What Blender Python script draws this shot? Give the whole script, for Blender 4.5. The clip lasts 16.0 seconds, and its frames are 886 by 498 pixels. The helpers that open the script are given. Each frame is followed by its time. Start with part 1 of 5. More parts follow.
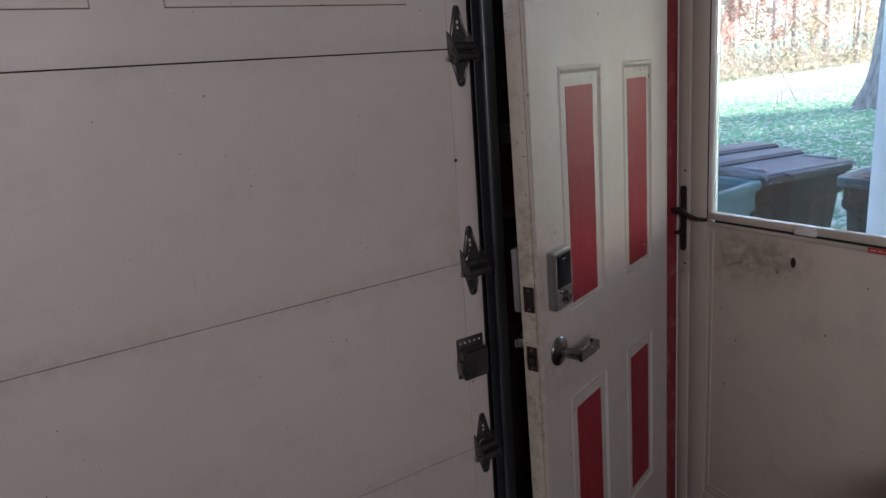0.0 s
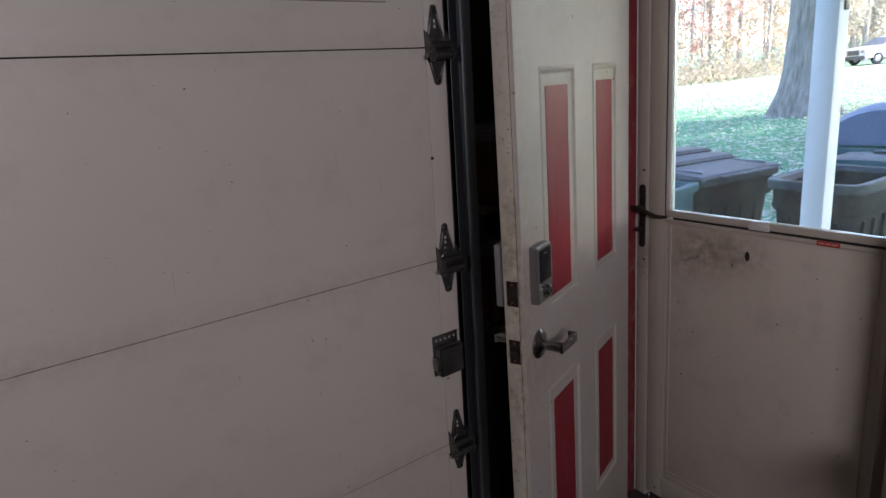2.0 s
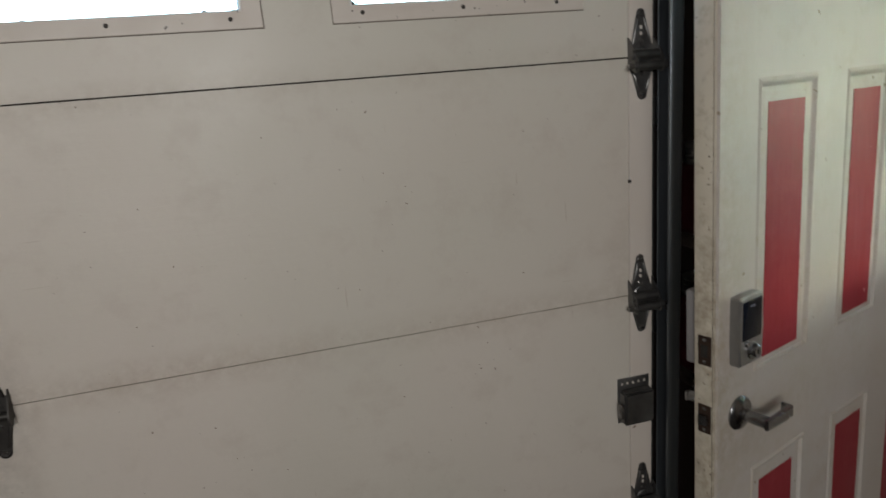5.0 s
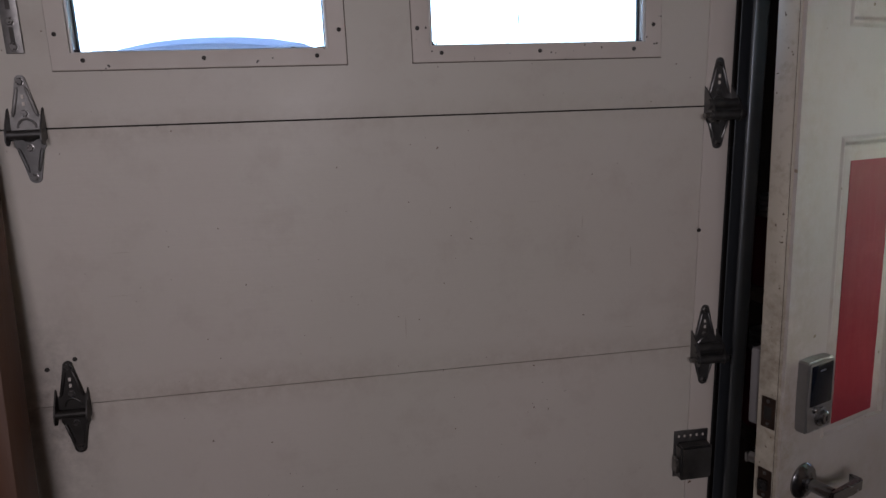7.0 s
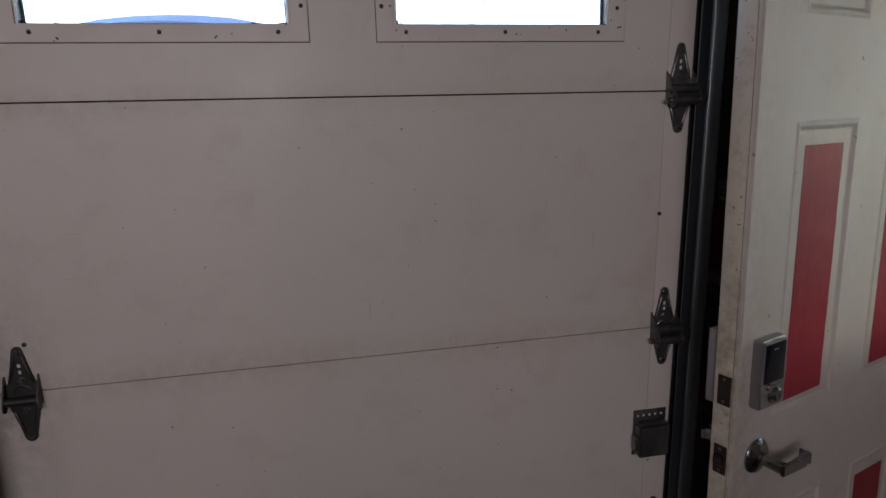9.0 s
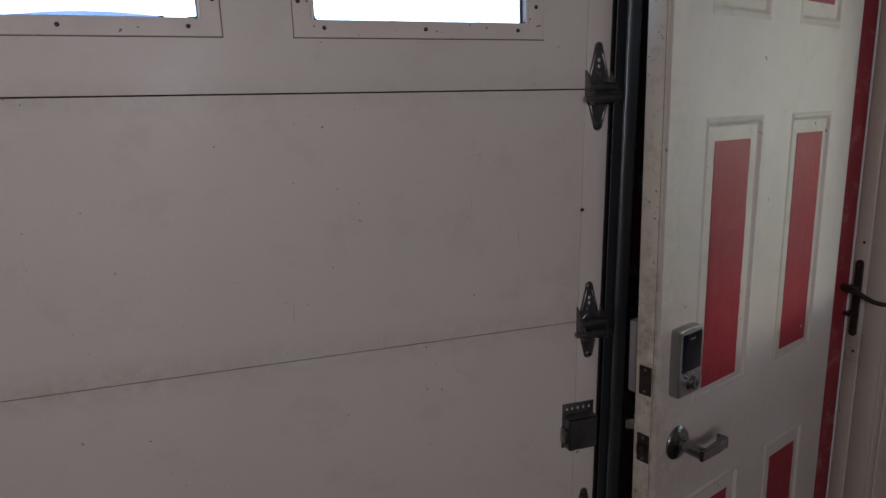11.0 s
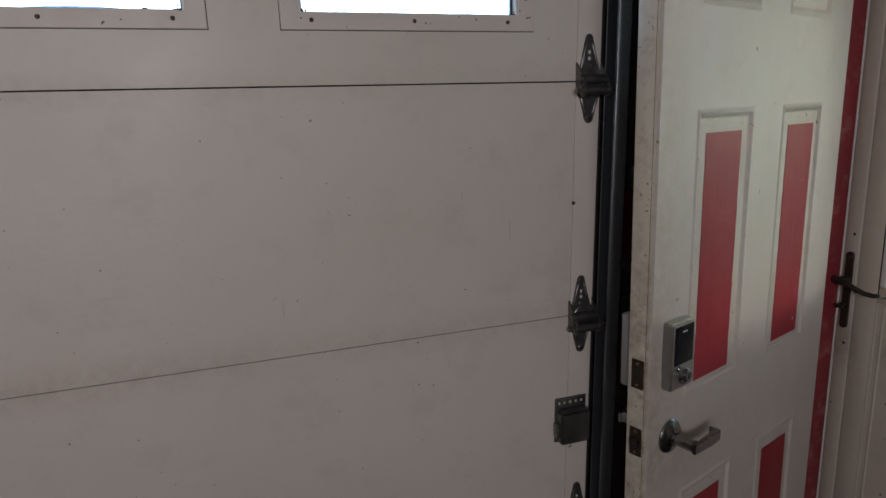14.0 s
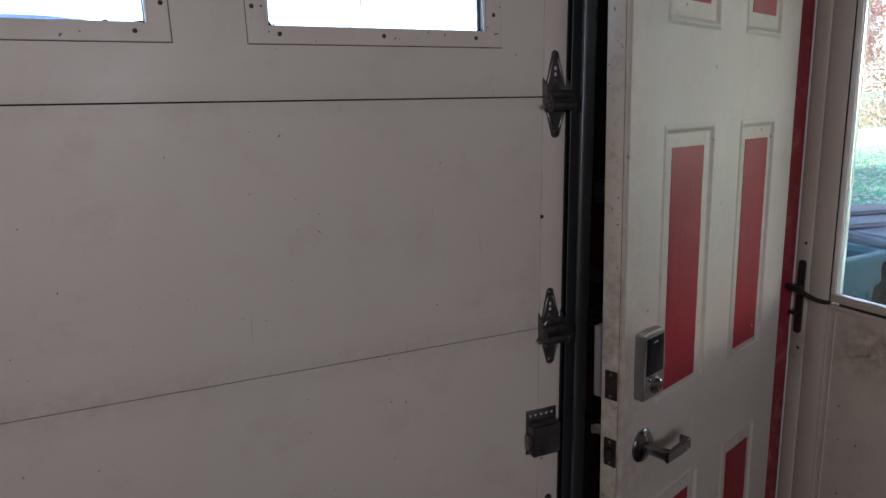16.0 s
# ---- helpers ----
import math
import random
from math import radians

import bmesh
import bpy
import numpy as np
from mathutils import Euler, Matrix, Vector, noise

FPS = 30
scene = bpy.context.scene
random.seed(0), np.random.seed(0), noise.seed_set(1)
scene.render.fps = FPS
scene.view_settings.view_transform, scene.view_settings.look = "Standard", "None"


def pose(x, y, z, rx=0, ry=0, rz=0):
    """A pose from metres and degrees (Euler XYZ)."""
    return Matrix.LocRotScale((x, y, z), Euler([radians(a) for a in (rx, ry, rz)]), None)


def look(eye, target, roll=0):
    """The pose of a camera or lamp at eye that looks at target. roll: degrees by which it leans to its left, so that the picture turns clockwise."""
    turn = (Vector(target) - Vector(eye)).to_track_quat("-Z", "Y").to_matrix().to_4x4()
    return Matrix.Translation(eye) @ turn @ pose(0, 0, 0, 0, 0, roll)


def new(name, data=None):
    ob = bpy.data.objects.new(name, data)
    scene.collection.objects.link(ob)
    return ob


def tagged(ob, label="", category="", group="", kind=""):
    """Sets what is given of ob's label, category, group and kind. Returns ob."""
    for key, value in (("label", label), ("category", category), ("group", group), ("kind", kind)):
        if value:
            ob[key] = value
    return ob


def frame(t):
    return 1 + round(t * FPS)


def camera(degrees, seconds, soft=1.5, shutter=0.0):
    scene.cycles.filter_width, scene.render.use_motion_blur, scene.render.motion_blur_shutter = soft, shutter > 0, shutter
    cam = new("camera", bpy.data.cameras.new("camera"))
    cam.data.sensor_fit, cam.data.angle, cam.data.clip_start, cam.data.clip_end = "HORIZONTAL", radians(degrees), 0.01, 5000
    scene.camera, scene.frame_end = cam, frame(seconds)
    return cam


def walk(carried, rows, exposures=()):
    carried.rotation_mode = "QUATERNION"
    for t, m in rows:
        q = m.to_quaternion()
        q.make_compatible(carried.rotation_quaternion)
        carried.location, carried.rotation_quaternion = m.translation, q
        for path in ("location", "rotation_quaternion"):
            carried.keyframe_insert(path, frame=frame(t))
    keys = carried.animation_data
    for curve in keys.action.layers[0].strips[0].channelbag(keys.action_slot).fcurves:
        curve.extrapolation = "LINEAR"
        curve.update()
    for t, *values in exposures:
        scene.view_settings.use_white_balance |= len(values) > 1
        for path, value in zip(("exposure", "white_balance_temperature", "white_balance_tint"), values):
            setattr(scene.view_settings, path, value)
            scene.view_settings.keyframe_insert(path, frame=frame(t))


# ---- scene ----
cam = camera(70.2, 16.0, shutter=0.5)
PATH = [
    (0, (0.282, 0.267, 1.526), (1.235, 1.95, 1.015), -5.3),
    (0.5, (0.278, 0.27, 1.525), (1.231, 1.952, 1.011), -4.9),
    (1, (0.241, 0.293, 1.531), (1.28, 1.918, 1.002), -4.4),
    (1.5, (0.202, 0.31, 1.519), (1.338, 1.869, 0.992), -4.5),
    (2, (0.182, 0.316, 1.519), (1.312, 1.884, 1.006), -4.3),
    (2.5, (0.184, 0.319, 1.519), (1.311, 1.889, 1.004), -4.0),
    (3, (0.216, 0.329, 1.502), (1.398, 1.811, 0.864), -4.4),
    (3.1, (0.236, 0.332, 1.498), (1.421, 1.792, 0.819), -4.8),
    (3.2, (0.255, 0.336, 1.494), (1.454, 1.773, 0.791), -4.2),
    (3.3, (0.275, 0.339, 1.489), (1.444, 1.793, 0.769), -4.7),
    (3.4, (0.294, 0.343, 1.485), (1.430, 1.824, 0.769), -5.4),
    (3.5, (0.314, 0.346, 1.481), (1.418, 1.858, 0.777), -5.4),
    (4, (0.425, 0.335, 1.504), (1.156, 2.063, 0.811), -6.4),
    (4.5, (0.417, 0.337, 1.516), (0.973, 2.162, 0.914), -6.2),
    (5, (0.371, 0.349, 1.551), (0.809, 2.246, 1.09), -5.5),
    (7.5, (0.368, 0.333, 1.581), (0.619, 2.281, 1.203), -2.6),
    (8, (0.366, 0.339, 1.576), (0.637, 2.278, 1.163), -2.5),
    (8.5, (0.375, 0.339, 1.57), (0.704, 2.267, 1.153), -2.2),
    (9, (0.366, 0.34, 1.572), (0.733, 2.259, 1.146), -1.9),
    (9.5, (0.372, 0.337, 1.567), (0.805, 2.241, 1.135), -1.6),
    (12, (0.401, 0.351, 1.559), (0.979, 2.218, 1.133), -2.2),
    (12.5, (0.401, 0.352, 1.552), (0.983, 2.217, 1.123), -2.1),
    (13, (0.399, 0.353, 1.558), (0.978, 2.22, 1.131), -2.2),
    (13.5, (0.403, 0.353, 1.559), (0.98, 2.219, 1.124), -2.2),
    (14, (0.401, 0.354, 1.558), (0.978, 2.217, 1.117), -2.2),
    (14.5, (0.406, 0.353, 1.561), (0.983, 2.22, 1.131), -2.8),
    (15, (0.39, 0.348, 1.567), (1.014, 2.208, 1.179), -2.6),
    (15.5, (0.375, 0.365, 1.567), (1.093, 2.185, 1.151), -2.2),
    (16, (0.367, 0.375, 1.566), (1.089, 2.194, 1.154), -2.1),
]
EXPOSURES = [(0.0, 2.9, 6150, 15), (2.5, 2.9, 6150, 15), (3.0, 2.97, 6130, 17), (3.5, 3.27, 6230, 11), (4.0, 3.3, 6200, 8), (4.5, 3.6, 6400, 3),
             (5.0, 3.5, 6450, 0), (5.4, 3.4, 6400, 4), (7.3, 2.64, 6230, 15), (9.5, 2.72, 6230, 15), (12.0, 2.82, 6100, 12), (13.0, 2.9, 6150, 11), (13.5, 2.98, 6250, 10),
             (14.5, 3.03, 6280, 7), (15.0, 2.82, 6100, 11), (16.0, 2.85, 6100, 12)]
walk(cam, [(t, look(eye, target, roll)) for t, eye, target, roll in PATH], EXPOSURES)

# ---- light ----
world = bpy.data.worlds.new("sky")
scene.world = world
world.use_nodes = True
wn = world.node_tree
sky = wn.nodes.new("ShaderNodeTexSky")
sky.sky_type = "NISHITA"
sky.sun_disc = False
sky.ozone_density = 3.0
SUN_UP, SUN_TO = 32.0, (0.8, -0.6)
sky.sun_elevation = radians(SUN_UP)
sky.sun_rotation = math.atan2(SUN_TO[0], SUN_TO[1])
wn.nodes["Background"].inputs["Strength"].default_value = 0.155
wn.links.new(sky.outputs["Color"], wn.nodes["Background"].inputs["Color"])

sun = new("sun", bpy.data.lights.new("sun", "SUN"))
sun.data.energy, sun.data.angle, sun.data.color = 2.35, radians(0.5), (1.0, 0.93, 0.82)
_h = math.cos(radians(SUN_UP)) / math.hypot(*SUN_TO)
sun.matrix_world = look((SUN_TO[0] * _h * 30, SUN_TO[1] * _h * 30, math.sin(radians(SUN_UP)) * 30), (0, 0, 0))

# unseen wide fill lamp, added in the garage behind the camera, turned towards the door
FILL_AT = (-0.20, -1.20, 1.85)
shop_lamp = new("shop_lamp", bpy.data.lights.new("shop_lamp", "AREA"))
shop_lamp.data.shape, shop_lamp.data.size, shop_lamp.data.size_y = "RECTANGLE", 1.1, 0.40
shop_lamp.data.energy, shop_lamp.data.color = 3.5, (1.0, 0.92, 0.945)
shop_lamp.matrix_world = look(FILL_AT, (FILL_AT[0] + 0.30, FILL_AT[1] + 1.0, FILL_AT[2] - 0.12))


# ---- materials ----
def srgb(r, g, b):
    return tuple(((c / 255 + 0.055) / 1.055) ** 2.4 if c > 10 else c / 3294 for c in (r, g, b)) + (1.0,)


def blend(nt, fac, a, b):
    n = nt.nodes.new("ShaderNodeMix")
    n.data_type = "RGBA"
    for sock, val in ((n.inputs[0], fac), (n.inputs[6], a), (n.inputs[7], b)):
        if isinstance(val, bpy.types.NodeSocket):
            nt.links.new(val, sock)
        else:
            sock.default_value = val
    return n.outputs[2]


def math_node(nt, op, a, b=0.0, c=0.0):
    n = nt.nodes.new("ShaderNodeMath")
    n.operation = op
    for sock, val in zip(n.inputs, (a, b, c)):
        if isinstance(val, bpy.types.NodeSocket):
            nt.links.new(val, sock)
        else:
            sock.default_value = val
    return n.outputs[0]


def ramp(nt, fac, lo, hi):
    n = nt.nodes.new("ShaderNodeMapRange")
    n.inputs["From Min"].default_value, n.inputs["From Max"].default_value = lo, hi
    nt.links.new(fac, n.inputs["Value"])
    return n.outputs["Result"]


def noise_tex(nt, scale, detail=3.0, stretch=(1, 1, 1), rough=0.55, where="Object", shift=(0, 0, 0)):
    tc = nt.nodes.new("ShaderNodeTexCoord")
    mp = nt.nodes.new("ShaderNodeMapping")
    mp.inputs["Scale"].default_value = stretch
    mp.inputs["Location"].default_value = shift
    nt.links.new(tc.outputs[where], mp.inputs["Vector"])
    n = nt.nodes.new("ShaderNodeTexNoise")
    n.inputs["Scale"].default_value, n.inputs["Detail"].default_value, n.inputs["Roughness"].default_value = scale, detail, rough
    nt.links.new(mp.outputs["Vector"], n.inputs["Vector"])
    return n.outputs["Fac"]


def spot(nt, centre, radius):
    """1 at centre, falling to 0 at radius (three half axes), in the object's own space."""
    tc = nt.nodes.new("ShaderNodeTexCoord")
    mp = nt.nodes.new("ShaderNodeMapping")
    mp.inputs["Location"].default_value = [-c / r for c, r in zip(centre, radius)]
    mp.inputs["Scale"].default_value = [1 / r for r in radius]
    nt.links.new(tc.outputs["Object"], mp.inputs["Vector"])
    ln = nt.nodes.new("ShaderNodeVectorMath")
    ln.operation = "LENGTH"
    nt.links.new(mp.outputs["Vector"], ln.inputs[0])
    return ramp(nt, ln.outputs["Value"], 1.0, 0.0)


def material(name, base, other=None, rough=0.5, metal=0.0, scale=3.0, stretch=(1, 1, 1), fine=60.0, bump=0.1, depth=0.002,
             speck=None, speck_scale=90.0, speck_at=0.74, stains_shade=(), vary=0.0, spec=0.5, smudge=None, scratch=None, tone=None, grain=None):
    """A surface whose colour wanders between base and other, with fine relief, specks, staining and painted shade."""
    m = bpy.data.materials.new(name)
    m.use_nodes = True
    nt = m.node_tree
    bsdf = nt.nodes["Principled BSDF"]
    col = blend(nt, ramp(nt, noise_tex(nt, scale, 4, stretch), 0.3, 0.7), base, other or base)
    if vary:
        info = nt.nodes.new("ShaderNodeObjectInfo")
        hsv = nt.nodes.new("ShaderNodeHueSaturation")
        nt.links.new(math_node(nt, "MULTIPLY_ADD", info.outputs["Random"], vary, 1 - vary / 2), hsv.inputs["Value"])
        nt.links.new(col, hsv.inputs["Color"])
        col = hsv.outputs["Color"]
    for centre, radius, colour, amount in stains_shade:
        f = math_node(nt, "MULTIPLY", spot(nt, centre, radius), ramp(nt, noise_tex(nt, 34, 8, rough=0.7), 0.34, 0.68))
        col = blend(nt, math_node(nt, "MULTIPLY", f, amount), col, colour)
    if tone:                            # broad drift of hue, a second colour in large soft fields
        col = blend(nt, math_node(nt, "MULTIPLY", ramp(nt, noise_tex(nt, scale * 0.55, 2, shift=(3.1, 1.7, 5.3)), 0.35, 0.65), 0.7), col, tone)
    if smudge:                          # soft hand marks and dust
        f = math_node(nt, "MULTIPLY", ramp(nt, noise_tex(nt, scale * 4.2, 6, shift=(7, 2, 4), rough=0.68), 0.52, 0.70), smudge[3])
        col = blend(nt, f, col, smudge[:3] + (1,))
    if scratch:                         # short thin scrapes, two directions
        for k, st in enumerate(((5.0, 5.0, 160.0), (130.0, 130.0, 9.0))):
            f = ramp(nt, noise_tex(nt, 1.0, 1.0, st, shift=(k * 9, 3, 6)), 0.775, 0.80)
            col = blend(nt, math_node(nt, "MULTIPLY", f, 0.55), col, scratch)
    if speck:
        n = math_node(nt, "MULTIPLY_ADD", noise_tex(nt, 6.0, 2, shift=(1, 5, 2)), 0.12, math_node(nt, "SUBTRACT", noise_tex(nt, speck_scale, 1.0), 0.06))
        col = blend(nt, ramp(nt, n, speck_at, speck_at + 0.03), col, speck)
    nt.links.new(col, bsdf.inputs["Base Color"])
    rg = ramp(nt, noise_tex(nt, scale * 3, 3, stretch), 0.2, 0.8)
    nt.links.new(math_node(nt, "MULTIPLY_ADD", rg, 0.18, rough - 0.09), bsdf.inputs["Roughness"])
    bsdf.inputs["Metallic"].default_value = metal
    bsdf.inputs["Specular IOR Level"].default_value = spec
    if bump:
        bp = nt.nodes.new("ShaderNodeBump")
        bp.inputs["Strength"].default_value, bp.inputs["Distance"].default_value = bump, depth
        height = noise_tex(nt, fine, 4, stretch)
        if grain:                       # pressed or brushed grain, long in one direction
            height = math_node(nt, "MULTIPLY_ADD", noise_tex(nt, 1.0, 3, grain), 0.8, height)
        nt.links.new(height, bp.inputs["Height"])
        nt.links.new(bp.outputs["Normal"], bsdf.inputs["Normal"])
    return m


def glass_material(name, dirt=0.1, tint=(1, 1, 1, 1), haze=0.03, fleck_scale=70.0, low=None):
    """A dusty pane: clear glass with a Fresnel gloss, pale flecks and an even pale film (haze)."""
    m = bpy.data.materials.new(name)
    m.use_nodes = True
    nt = m.node_tree
    nt.nodes.remove(nt.nodes["Principled BSDF"])
    clear = nt.nodes.new("ShaderNodeBsdfTransparent")
    clear.inputs["Color"].default_value = tint
    gloss = nt.nodes.new("ShaderNodeBsdfGlossy")
    gloss.inputs["Roughness"].default_value = 0.02
    fr = nt.nodes.new("ShaderNodeFresnel")
    fr.inputs["IOR"].default_value = 1.45
    dust = nt.nodes.new("ShaderNodeBsdfTranslucent")
    dust.inputs["Color"].default_value = (0.8, 0.8, 0.78, 1)
    f = ramp(nt, noise_tex(nt, fleck_scale, 2), 0.66, 0.72)
    if low:
        big = ramp(nt, noise_tex(nt, fleck_scale * 0.75, 5, rough=0.7, shift=(4, 1, 9)), 0.655, 0.70)
        f = math_node(nt, "MULTIPLY", math_node(nt, "MAXIMUM", f, big), ramp(nt, spot(nt, *low), 0.0, 0.45))
    f = math_node(nt, "MULTIPLY_ADD", f, dirt, haze)
    a = nt.nodes.new("ShaderNodeMixShader")
    nt.links.new(f, a.inputs[0])
    nt.links.new(clear.outputs[0], a.inputs[1])
    nt.links.new(dust.outputs[0], a.inputs[2])
    b = nt.nodes.new("ShaderNodeMixShader")
    nt.links.new(math_node(nt, "MULTIPLY", fr.outputs[0], 0.9), b.inputs[0])
    nt.links.new(a.outputs[0], b.inputs[1])
    nt.links.new(gloss.outputs[0], b.inputs[2])
    nt.links.new(b.outputs[0], nt.nodes["Material Output"].inputs["Surface"])
    return m


GREY_DIRT = (0.10, 0.085, 0.07, 1)
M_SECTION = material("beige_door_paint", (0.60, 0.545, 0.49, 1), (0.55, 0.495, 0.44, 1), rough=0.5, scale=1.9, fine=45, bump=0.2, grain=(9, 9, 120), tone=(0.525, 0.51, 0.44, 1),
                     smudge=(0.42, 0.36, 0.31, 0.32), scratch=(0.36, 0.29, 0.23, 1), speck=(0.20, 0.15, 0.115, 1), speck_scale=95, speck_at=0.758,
                     stains_shade=[((0.3, 0.0, 1.605), (1.9, 0.2, 0.040), (0.33, 0.255, 0.20, 1), 0.7), ((0.3, 0.0, 1.075), (1.9, 0.2, 0.055), (0.34, 0.265, 0.21, 1), 0.7), ((0.3, 0.0, 0.535), (1.9, 0.2, 0.055), (0.34, 0.265, 0.21, 1), 0.7),
                             # first spot: hinge grime together with the planks' shadow, painted near black
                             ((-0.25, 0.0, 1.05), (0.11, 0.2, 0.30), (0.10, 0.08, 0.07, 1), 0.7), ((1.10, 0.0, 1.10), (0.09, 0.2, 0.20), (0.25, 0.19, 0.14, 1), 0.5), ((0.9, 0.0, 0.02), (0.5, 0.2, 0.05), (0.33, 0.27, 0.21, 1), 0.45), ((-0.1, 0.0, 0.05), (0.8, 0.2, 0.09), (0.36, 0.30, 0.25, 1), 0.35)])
M_STILE = material("beige_stile_paint", (0.59, 0.54, 0.49, 1), (0.54, 0.48, 0.42, 1), rough=0.55, scale=3, fine=50, bump=0.12, speck=(0.16, 0.10, 0.06, 1), speck_scale=46, speck_at=0.77)
M_GAP = material("dark_joint", (0.03, 0.025, 0.02, 1), rough=0.9, bump=0)
M_FRAME = material("window_frame_paint", (0.58, 0.53, 0.475, 1), (0.53, 0.475, 0.42, 1), rough=0.5, scale=9, fine=70, bump=0.15, speck=(0.06, 0.05, 0.04, 1), speck_scale=90, speck_at=0.745)
M_GALV = material("dull_galvanised_steel", (0.20, 0.195, 0.19, 1), (0.09, 0.09, 0.088, 1), rough=0.42, metal=0.85, scale=14, fine=120, bump=0.08)
M_DARKSTEEL = material("dark_oily_steel", (0.075, 0.07, 0.065, 1), (0.04, 0.037, 0.034, 1), rough=0.45, metal=0.7, scale=16, fine=110, bump=0.1)
M_GAPSHADE = material("frame_gap_shade", (0.16, 0.125, 0.10, 1), (0.09, 0.07, 0.055, 1), rough=0.8, scale=30, bump=0)
M_BOLT = material("zinc_bolt", (0.27, 0.26, 0.25, 1), (0.15, 0.145, 0.14, 1), rough=0.3, metal=0.9, scale=40, bump=0)
M_GALVPALE = material("mottled_galvanised_steel", (0.33, 0.32, 0.305, 1), (0.15, 0.145, 0.14, 1), rough=0.4, metal=0.6, scale=26, fine=120, bump=0.1)
M_TRACK = material("galvanised_track", (0.22, 0.242, 0.262, 1), (0.10, 0.112, 0.125, 1), rough=0.34, metal=0.85, scale=9, stretch=(1, 1, 0.12), fine=90, bump=0.06)
M_NYLON = material("black_nylon", (0.03, 0.03, 0.03, 1), rough=0.5, bump=0)
M_DOORWHITE = material("white_door_paint", (0.505, 0.478, 0.448, 1), (0.44, 0.402, 0.362, 1), rough=0.5, spec=0.25, grain=(25, 25, 4), scale=2.6, stretch=(1, 1, 0.4), fine=55, bump=0.18, speck=(0.26, 0.21, 0.15, 1), speck_scale=40, speck_at=0.76, smudge=(0.41, 0.36, 0.29, 0.5),
                       stains_shade=[((0.02, 0.0, 1.0), (0.10, 0.1, 0.45), (0.30, 0.24, 0.15, 1), 0.75), ((0.10, 0.0, 0.87), (0.16, 0.1, 0.10), (0.28, 0.235, 0.17, 1), 0.55), ((0.2, 0.0, 0.80), (0.3, 0.1, 0.25), (0.40, 0.345, 0.26, 1), 0.5), ((0.04, 0.0, 1.45), (0.09, 0.1, 0.55), (0.38, 0.32, 0.22, 1), 0.5), ((0.38, 0.0, 1.35), (0.07, 0.1, 0.5), (0.42, 0.38, 0.31, 1), 0.4), ((0.40, 0.0, 0.88), (0.35, 0.1, 0.09), (0.40, 0.345, 0.27, 1), 0.45),
                               ((0.5, 0.0, 0.1), (0.6, 0.1, 0.25), (0.35, 0.31, 0.26, 1), 0.4)])
M_BEAD = material("grimy_panel_moulding", (0.49, 0.46, 0.425, 1), (0.42, 0.38, 0.33, 1), rough=0.5, spec=0.25, scale=5, stretch=(1, 1, 0.5), fine=55, bump=0.2, speck=(0.22, 0.17, 0.12, 1), speck_scale=55, speck_at=0.74, smudge=(0.36, 0.29, 0.20, 0.45))
M_DOOREDGE = material("yellowed_edge_paint", (0.55, 0.51, 0.42, 1), (0.47, 0.42, 0.33, 1), rough=0.5, scale=7, stretch=(1, 1, 0.3), fine=60, bump=0.2, smudge=(0.24, 0.18, 0.11, 0.5),
                      speck=(0.09, 0.06, 0.04, 1), speck_scale=140, speck_at=0.725, stains_shade=[((0.0, 0.02, 1.14), (0.1, 0.1, 0.24), (0.12, 0.08, 0.045, 1), 0.85), ((0.0, 0.02, 0.80), (0.1, 0.1, 0.24), (0.13, 0.09, 0.05, 1), 0.75), ((0.0, 0.0, 1.0), (0.1, 0.012, 0.5), (0.10, 0.07, 0.04, 1), 0.7)])
M_RED = material("red_panel_paint", (0.27, 0.024, 0.036, 1), (0.22, 0.020, 0.030, 1), rough=0.40, spec=0.12, grain=(18, 18, 4), smudge=(0.33, 0.055, 0.06, 0.25), speck=(0.55, 0.30, 0.30, 1), speck_scale=60, speck_at=0.78, scale=4, stretch=(1, 1, 0.25), fine=40, bump=0.14, depth=0.003)
M_JAMBRED = material("red_jamb_paint", (0.25, 0.026, 0.036, 1), (0.18, 0.020, 0.028, 1), rough=0.4, smudge=(0.42, 0.20, 0.17, 0.5), scale=5, fine=50, bump=0.2,
                     speck=(0.5, 0.46, 0.4, 1), speck_scale=20, speck_at=0.76)
M_JAMBDULL = material("dull_brown_red_jamb", (0.15, 0.105, 0.095, 1), (0.20, 0.16, 0.145, 1), rough=0.55, scale=6, stretch=(1, 1, 0.3), fine=50, bump=0.2)
M_JAMBWHITE = material("worn_white_jamb_paint", (0.56, 0.49, 0.38, 1), (0.40, 0.32, 0.24, 1), rough=0.55, scale=9, fine=60, bump=0.25, speck=(0.08, 0.05, 0.035, 1), speck_scale=30, speck_at=0.72)
M_SATIN = material("satin_nickel", (0.29, 0.29, 0.295, 1), (0.25, 0.25, 0.255, 1), rough=0.25, metal=1.0, scale=5, fine=200, bump=0.0)
M_KEYPAD = material("satin_grey_housing", (0.30, 0.30, 0.295, 1), (0.26, 0.26, 0.255, 1), rough=0.36, metal=0.8, scale=30, fine=250, bump=0.04)
M_SCREEN = material("black_glass", (0.006, 0.008, 0.013, 1), rough=0.14, bump=0, spec=0.15)
M_PRINT = material("grey_print", (0.16, 0.17, 0.19, 1), rough=0.5, bump=0)
M_BRASSDARK = material("tarnished_plate", (0.09, 0.06, 0.045, 1), (0.05, 0.035, 0.03, 1), rough=0.4, metal=0.8, scale=30, bump=0.1)
STAIN = (0.07, 0.055, 0.04, 1)
